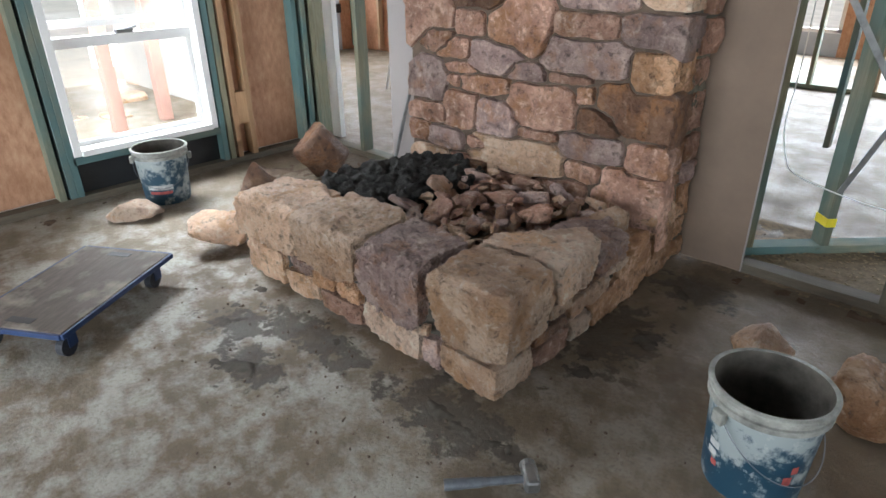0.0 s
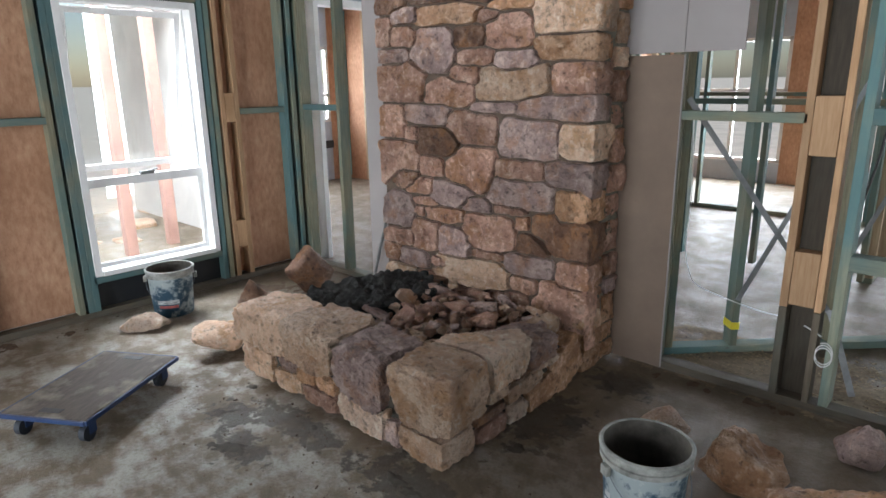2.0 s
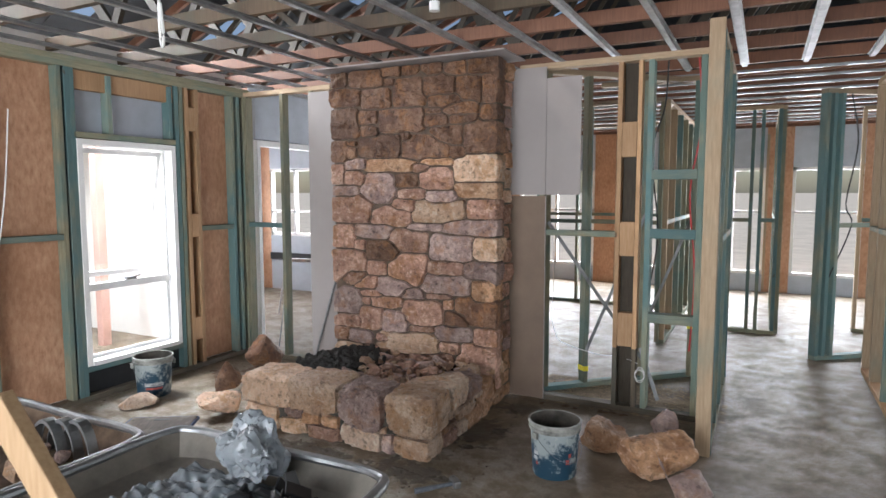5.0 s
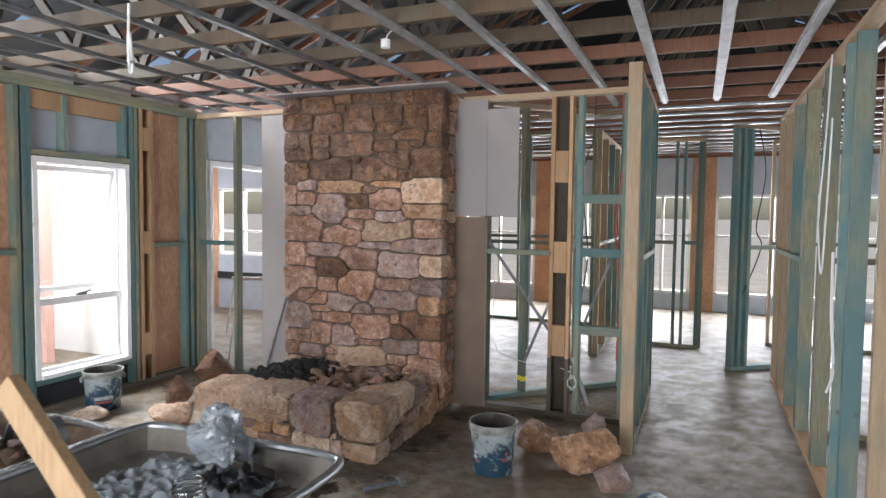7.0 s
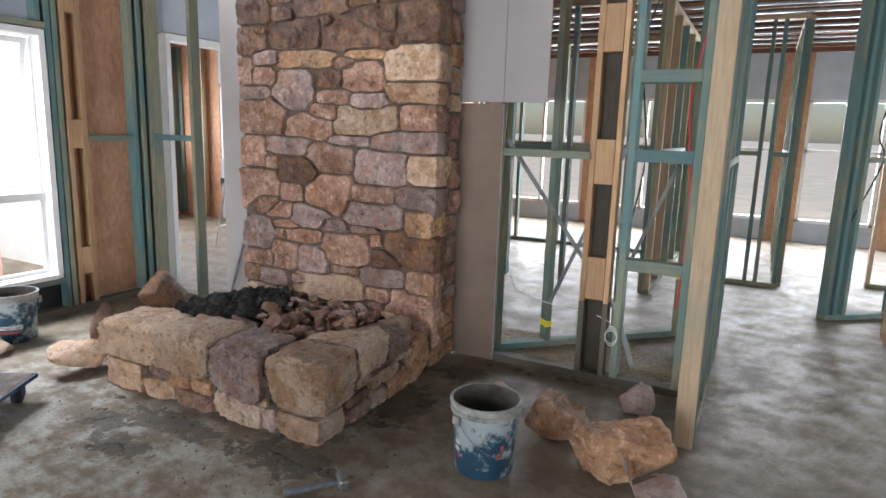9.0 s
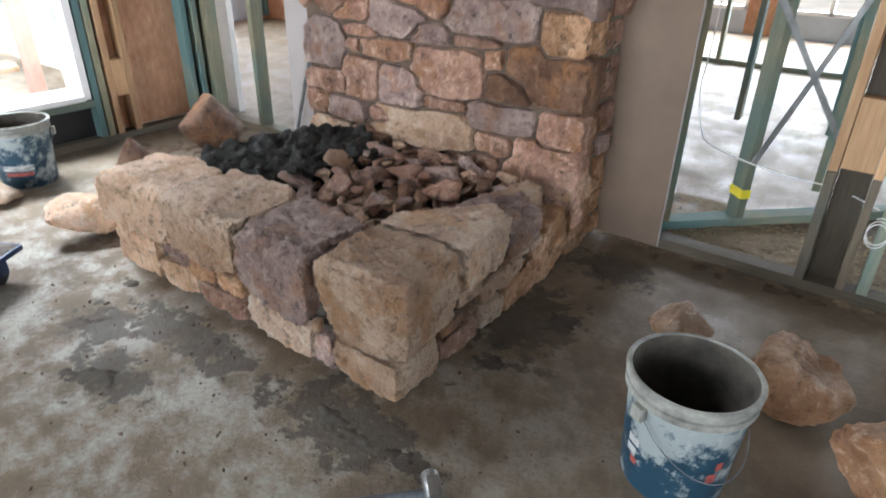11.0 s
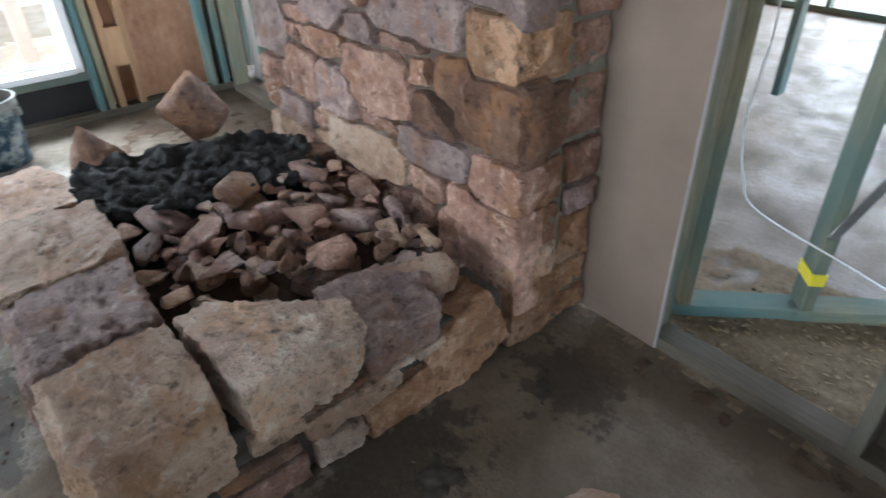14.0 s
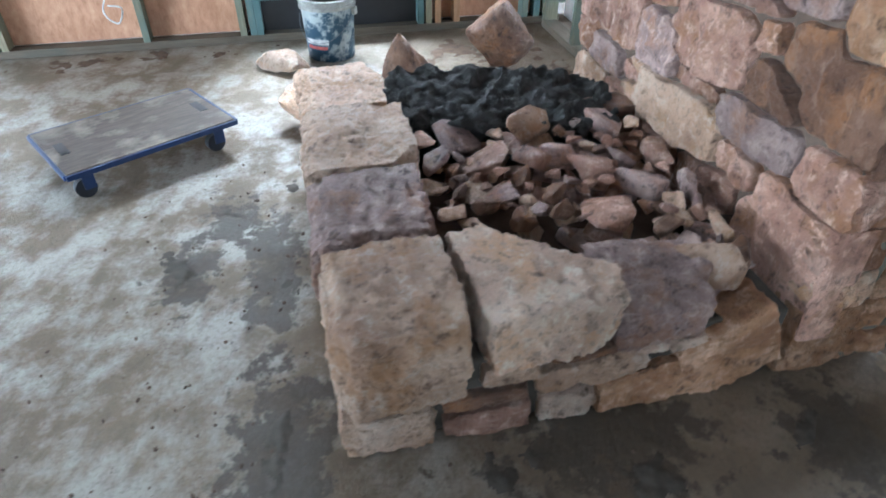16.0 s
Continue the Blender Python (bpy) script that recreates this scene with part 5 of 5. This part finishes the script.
# chips in the gap between the two stud walls
strip = splat("chip_litter", -0.3, 3.2, 0.7, 0.3, 51, CHAFF, "straw-coloured chips and dirt between the frames", "debris", 0.012, 0.02, bias=0.5)
rng = random.Random(18)
chips = bmesh.new()
for k in range(520):
    x, y = rng.uniform(-0.8, 0.3), rng.uniform(2.96, 3.7)
    if y > 3.0 + 0.98 * (x + 0.86):
        continue
    w, d = rng.uniform(0.004, 0.011), rng.uniform(0.008, 0.026)
    chip = pose(x, y, 0.012, rng.uniform(-15, 15), rng.uniform(-15, 15), rng.uniform(0, 180)) @ Matrix.Diagonal((w, d, 0.003, 1))
    bmesh.ops.create_cube(chips, size=1, matrix=chip)
tagged(part("wood_chips", chips, CHIP), "pale wood chips littered between the two frames", "debris", kind="stuff")
rng = random.Random(8)
grit = bmesh.new()
for k in range(420):
    near_hearth = k < 260
    x, y = (rng.gauss(-1.3, 0.65), rng.gauss(1.1, 0.3)) if near_hearth else (rng.uniform(-0.85, 0.5), rng.uniform(3.0, 3.42))
    if near_hearth and y > 1.3 and -2.6 < x < -1.0:
        continue
    s = rng.uniform(0.002, 0.007)
    m = Matrix.Translation((x, y, s * 0.5)) @ Euler((rng.uniform(0, 6), rng.uniform(0, 6), rng.uniform(0, 6))).to_matrix().to_4x4() @ Matrix.Diagonal((s, s * rng.uniform(0.6, 1.6), s * 0.7, 1))
    bmesh.ops.create_icosphere(grit, subdivisions=1, radius=1, matrix=m)
tagged(part("grit", grit, MORTAR), "scattered grit and mortar crumbs on the slab", "debris", kind="stuff")

# ---------------------------------------------------------------- braces, cables, tags


def strap(a, b, label="perforated galvanised steel brace strap nailed across the studs"):
    t = thing("brace_strap", label, "brace", "steel braces")
    part("strap", bar(a, b, 0.004, 0.03), GALV, t)
    return t




def on_skew(d, z, off=0.056):
    """A point on the near face of the skew frame, d along it."""
    return (-0.86 + 0.713 * d + 0.701 * off, 3.07 + 0.701 * d - 0.713 * off, z)


strap(on_skew(0.02, 1.46), on_skew(0.98, 0.2), "dark perforated steel brace strap nailed across the studs")
strap(on_skew(0.4, 0.33), on_skew(1.02, 1.62))
strap(on_skew(0.98, 0.5), on_skew(1.66, 1.9))
strap((-3.9, 3.2, 0.02), (-3.55, 2.96, 0.85), "dark steel brace leaning against the stud")
strap((0.12, 2.95, 0.1), (-0.02, 2.95, 0.5))


def cable(name, points, r, mat, label):
    return tagged(part(name, tube(points, r, 6), mat, smooth=True), label, "cable")


cable("white_cable", [(-0.74, 2.96, 1.36), (-0.777, 3.12, 0.969), (-0.781, 3.12, 0.808), (-0.788, 3.12, 0.659), (-0.753, 3.12, 0.509), (-0.684, 3.12, 0.43), (-0.4, 3.14, 0.36), (-0.18, 2.99, 0.4), (-0.02, 2.845, 0.4)], 0.0028, WHITE_WIRE, "thin white cable slung between the studs")
cable("white_cable_coil", [(0.0 + 0.035 * math.cos(a), 2.83, 0.3 + 0.05 * math.sin(a) + 0.002 * a) for a in (0.7 * k for k in range(22))], 0.0025, WHITE_WIRE, "small coil of white cable hanging on the stud")
cable("red_cable", [(0.33, 3.0, 2.7), (0.36, 3.02, 2.2), (0.3, 2.98, 1.7), (0.35, 2.98, 1.1), (0.33, 3.0, 0.5)], 0.006, RED_WIRE, "red cable running down the stud")
cable("black_cable", [(0.12, 3.0, 2.7), (0.1, 3.02, 2.35), (0.02, 2.99, 2.0), (0.08, 2.99, 1.4), (0.03, 3.0, 1.0)], 0.006, BLACK_WIRE, "black cable running down the stud")
cable("black_cable", [(1.52, 5.44, 2.69), (1.6, 5.47, 2.2), (1.52, 5.41, 1.6), (1.58, 5.46, 1.37), (1.4, 5.33, 0.85)], 0.007, BLACK_WIRE, "black cable hanging in the far frame")
cable("white_cable", [(1.66, 2.2, 2.7), (1.64, 2.16, 2.2), (1.64, 2.3, 1.7), (1.65, 2.2, 1.35), (1.64, 2.05, 1.7), (1.66, 2.1, 2.3)], 0.005, WHITE_WIRE, "loop of white cable hanging on the stud wall")
cable("white_cable", [(1.66, 1.9, 1.5), (1.64, 1.75, 1.15), (1.65, 1.7, 0.85), (1.64, 1.8, 0.7)], 0.008, WHITE_WIRE, "bundle of white cable on the stud wall")
cable("white_cable", [(-2.03, 0.3, 2.84), (-2.04, 0.3, 2.66), (-2.06, 0.32, 2.5), (-2.02, 0.3, 2.46), (-1.99, 0.28, 2.52), (-2.03, 0.3, 2.68)], 0.008, WHITE_WIRE, "loop of white cable hanging from the trusses")
cable("white_cable", [(-4.04, 0.62, 2.3), (-4.04, 0.55, 1.6), (-4.04, 0.4, 0.8), (-4.04, 0.33, 0.4), (-4.03, 0.27, 0.24), (-4.03, 0.33, 0.17), (-4.03, 0.37, 0.25), (-4.03, 0.3, 0.27)], 0.005, WHITE_WIRE, "white cable looped on the outer wall")
for x, y, z, turn in ((-0.568, 3.357, 0.17, 44.5), (0.24, 4.0, 0.5, 0)):
    tape = tagged(part("tape_marker", box(-0.024, 0.024, -0.049, 0.049, -0.022, 0.022, 0.002), YELLOW), "yellow tape wrapped round the foot of a stud", "tape")
    tape.location, tape.rotation_euler = (x, y, z), (0, 0, radians(turn))
frame_wall("wall_inner_j", "stud wall beyond the hallway frame", (-0.6, 4.0), (0.5, 4.0), [0.3, 0.84, 1.06], OLIVE, nogs=(), bottom=False, top=True)
tagged(part("aluminium_rod", rod((-3.1, 2.79, 0.0), (-2.8, 2.835, 1.0), 0.012, 10), GALV, smooth=True), "pale metal rod leaning on the plasterboard", "rod")
lampholder = thing("batten_lampholder", "white lampholder dangling from a truss", "light fitting")
part("holder", rod((-0.9, 1.2, 2.72), (-0.9, 1.2, 2.77), 0.03, 14), WHITE_PAINT, lampholder)
part("flex", tube([(-0.9, 1.2, 2.77), (-0.88, 1.22, 2.82), (-0.8, 1.22, 2.85)], 0.004, 6), WHITE_WIRE, lampholder)


def trestle(x, y, turn, label):
    """Folding steel saw-horse."""
    t = thing("saw_horse", label, "saw horse", at=pose(x, y, 0, 0, 0, turn))
    part("beam", box(-0.4, 0.4, -0.025, 0.025, 0.72, 0.77, 0.004), GALV_DULL, t)
    for s in (-1, 1):
        for q in (-1, 1):
            part("leg", rod((s * 0.36, q * 0.02, 0.73), (s * 0.4, q * 0.24, 0.0), 0.013, 8), GALV_DULL, t)
        part("cross_bar", rod((s * 0.385, -0.16, 0.25), (s * 0.385, 0.16, 0.25), 0.01, 8), GALV_DULL, t)
    return t


trestle(-4.9, 5.0, 20, "steel saw horse standing in the west room")
trestle(-3.9, 4.6, 80, "steel saw horse standing in the west room")

# ---------------------------------------------------------------- work trays on their stand


def tray(name, x0, x1, y0, y1, z, label, floor_mat):
    """Shallow pressed-steel tray with a rolled rim."""
    t = thing(name, label, "tray", "mixing trays")
    r = 0.1
    ring = [(x0 + r, y0, z), ((x0 + x1) / 2, y0, z), (x1 - r, y0, z), (x1, y0 + r, z), (x1, (y0 + y1) / 2, z), (x1, y1 - r, z), (x1 - r, y1, z), ((x0 + x1) / 2, y1, z), (x0 + r, y1, z), (x0, y1 - r, z), (x0, (y0 + y1) / 2, z), (x0, y0 + r, z)]
    part("rim", tube(ring, 0.018, 10, True), GALV, t, "rolled galvanised rim", True)
    bm = bmesh.new()
    n = 40
    ringv = []
    for inset, dz in ((0.0, 0.0), (0.02, -0.03), (0.05, -0.075), (0.09, -0.09)):
        row = []
        for k in range(n):
            a = 2 * math.pi * k / n
            cu, cv = math.cos(a), math.sin(a)
            f = (abs(cu) ** 8 + abs(cv) ** 8) ** (-1 / 8)
            row.append(bm.verts.new(((x0 + x1) / 2 + cu * f * ((x1 - x0) / 2 - inset), (y0 + y1) / 2 + cv * f * ((y1 - y0) / 2 - inset), z + dz)))
        ringv.append(row)
    for a, b in zip(ringv, ringv[1:]):
        for k in range(n):
            bm.faces.new((a[k], a[(k + 1) % n], b[(k + 1) % n], b[k]))
    bm.faces.new(ringv[-1])
    part("pan", bm, floor_mat, t, smooth=True)
    part("rib", box(x0 + 0.35, x0 + 0.38, y0 + 0.12, y1 - 0.12, z - 0.092, z - 0.078, 0.004), floor_mat, t)
    for sx in (x0 + 0.08, x1 - 0.08):
        for sy in (y0 + 0.1, y1 - 0.1):
            part("leg", rod((sx, sy, z - 0.085), (sx, sy, 0.0), 0.014, 10), GALV_DULL, t)
        part("cross_bar", rod((sx, y0 + 0.1, z - 0.35), (sx, y1 - 0.1, z - 0.35), 0.01, 8), GALV_DULL, t)
    return t


PAN = plain("grey_dusty_pan", (0.2, 0.18, 0.15), 0.6, 0.2, 0.45, 5, 0.3)
tray("mixing_tray", -1.27, -0.26, -1.28, -0.3, 0.76, "shallow galvanised mixing tray with a dusty pan", PAN)
tray("rubbish_tray", -2.32, -1.3, -1.3, -0.42, 0.76, "galvanised tray heaped with soil and metal offcuts", SOIL)

heap = bmesh.new()
bmesh.ops.create_grid(heap, x_segments=40, y_segments=34, size=1)
for v in heap.verts:
    x, y = v.co.x, v.co.y
    edge = max(0, 1 - max(abs(x), abs(y)) ** 3)
    v.co = Vector((-1.81 + 0.42 * x, -0.86 + 0.36 * y, 0.672 + edge * (0.04 + 0.035 * noise.noise(Vector((x * 3, y * 3, 1))) + 0.02 * noise.noise(Vector((x * 9, y * 9, 2))))))
tagged(part("soil_heap", heap, SOIL, smooth=True), "brown soil and stone dust in the tray", "soil", kind="stuff")
rng = random.Random(12)
for k in range(26):
    s = rng.uniform(0.03, 0.08)
    bm = rock(s, s * 0.8, s * 0.6, 1200 + k, 0.08, 9, 4, 0.02, (0.55, 0.9))
    bm.transform(pose(0, 0, 0, rng.uniform(0, 360), rng.uniform(0, 360), 0))
    bm = settle(bm, 0.7)
    ob = part("stone_chip", bm, STONE[rng.choice("rbp")], smooth=True)
    ob.location = (rng.uniform(-2.15, -1.45), rng.uniform(-1.1, -0.6), 0)
    tagged(ob, "small broken stone chip lying in the soil", "rock", "chips in the tray")


def channel_piece(points, w, label):
    """A bent strip of galvanised channel."""
    t = thing("channel_offcut", label, "metal offcut", "metal offcuts")
    ps = [Vector(p) for p in points]
    bm = bmesh.new()
    d = (ps[-1] - ps[0]).normalized()
    side = Vector((-d.y, d.x, 0)) * w / 2
    rows = [[bm.verts.new(p + side * s + Vector((0, 0, h))) for s, h in ((-1, -0.012), (-1, 0), (1, 0), (1, -0.012))] for p in ps]
    for a, b in zip(rows, rows[1:]):
        for k in range(3):
            bm.faces.new((a[k], a[k + 1], b[k + 1], b[k]))
    part("strip", bm, GALV, t).modifiers.new("thickness", "SOLIDIFY").thickness = 0.003
    return t


arch = [(0.14 * math.cos(a), 0.0, 0.14 * math.sin(a)) for a in (math.pi * k / 12 for k in range(13))]
for dx, dy in ((0, 0), (0.05, 0.03), (0.11, 0.05)):
    channel_piece([(-1.62 + dx + p[0] * 0.6, -0.62 + dy, 0.7 + p[2]) for p in arch], 0.035, "bent galvanised channel offcut standing in the soil")
channel_piece([(-2.2, -1.15, 0.74), (-1.95, -0.95, 0.75), (-1.6, -0.85, 0.74)], 0.05, "flat galvanised strip lying on the soil")
channel_piece([(-2.25, -0.85, 0.74), (-2.0, -0.7, 0.77), (-1.7, -0.66, 0.74)], 0.04, "flat galvanised strip lying on the soil")
channel_piece([(-1.75, -1.12, 0.72), (-1.45, -0.98, 0.73)], 0.03, "short steel offcut lying on the soil")

# crumpled plastic, broken black plastic, jar and plank
wrap = bmesh.new()
bmesh.ops.create_icosphere(wrap, subdivisions=5, radius=1)
for v in wrap.verts:
    p = v.co.copy()
    a = math.atan2(p.y, p.x)
    w = p + 0.5 * Vector((noise.noise(p * 1.6), noise.noise(p * 1.6 + Vector((7, 0, 0))), noise.noise(p * 1.6 + Vector((0, 9, 0)))))
    r = 0.85 + 0.45 * noise.noise(p * 1.4 + Vector((4, 2, 1))) + 0.22 * (0.4 - abs(noise.noise(w * 3.1))) + 0.14 * (0.4 - abs(noise.noise(w * 7.5 + Vector((3, 3, 3)))))
    v.co = Vector((p.x * 0.14 * r, p.y * 0.1 * r, max(p.z, -0.5) * 0.14 * r + 0.08))
tagged(part("plastic_wrap", wrap, PLASTIC_WRAP, smooth=True), "crumpled milky clear plastic wrap on the tray edge", "plastic wrap").location = (-0.76, -0.42, 0.72)
sheet = bmesh.new()
bmesh.ops.create_grid(sheet, x_segments=90, y_segments=60, size=1)
for v in sheet.verts:
    x, y = v.co.x, v.co.y
    v.co = Vector((-0.76 + 0.3 * x, -0.62 + 0.2 * y, 0.69 + 0.05 * abs(noise.noise(Vector((x * 2.5, y * 2.5, 4)))) + 0.02 * noise.noise(Vector((x * 8, y * 8, 1)))))
sh = tagged(part("plastic_sheet", sheet, PLASTIC_WRAP, smooth=True), "wrinkled clear plastic sheet lying in the tray", "plastic wrap")
sh.modifiers.new("thickness", "SOLIDIFY").thickness = 0.002
rng = random.Random(21)
black = thing("broken_black_tray", "shattered black plastic tray pieces", "plastic debris")
for k in range(16):
    s = rng.uniform(0.03, 0.09)
    bm = box(-s / 2, s / 2, -s * 0.35, s * 0.35, -0.006, 0.006, 0.003)
    bm.transform(pose(-0.56 + rng.uniform(-0.1, 0.1), -0.56 + rng.uniform(-0.08, 0.08), 0.715 + rng.uniform(0, 0.06), rng.uniform(-70, 70), rng.uniform(-60, 60), rng.uniform(0, 360)))
    part("shard", bm, BLACK, black)
for k in range(3):
    part("shard", bar((-0.85 + 0.04 * k, -0.98 + 0.05 * k, 0.69), (-0.6 + 0.04 * k, -0.8 + 0.04 * k, 0.71), 0.03, 0.012, 0.003), BLACK, black)
crumbs = splat("tray_crumbs", -0.42, -0.6, 0.14, 0.3, 71, MORTAR, "pale mortar crumbs on the tray", "mortar", 0.02, 0.014)
crumbs.location.z = 0.672
jar = thing("glass_jar", "empty clear glass jar with a threaded neck", "jar", at=pose(-0.45, -0.9, 0.674) @ Matrix.Scale(1.4, 4))
body = part("body", lathe(((0.0, 0.0), (0.036, 0.0), (0.041, 0.006), (0.042, 0.09), (0.04, 0.105), (0.034, 0.12), (0.034, 0.15), (0.031, 0.15), (0.031, 0.12), (0.037, 0.104), (0.039, 0.09), (0.038, 0.008), (0.0, 0.006)), 36), GLASS, jar, smooth=True)
for z in (0.127, 0.138):
    part("thread", lathe(((0.034, z - 0.003), (0.037, z), (0.034, z + 0.003)), 36), GLASS, jar, smooth=True)
plank = thing("timber_plank", "short sawn pine plank leaning on the tray rim", "plank")
top, foot = Vector((-0.8, -1.2, 1.21)), Vector((0.42, -1.2, 0.02))
part("board", bar(foot, top, 0.035, 0.09, 0.003), PLANK, plank)
d = (top - foot).normalized()
for k in (0.24, 0.03):
    p = top - d * k * 1.0
    part("nail_head", rod(p + Vector((0.012, -0.0, 0.012)), p + Vector((0.02, 0, 0.02)), 0.008, 10), GALV_DULL, plank)
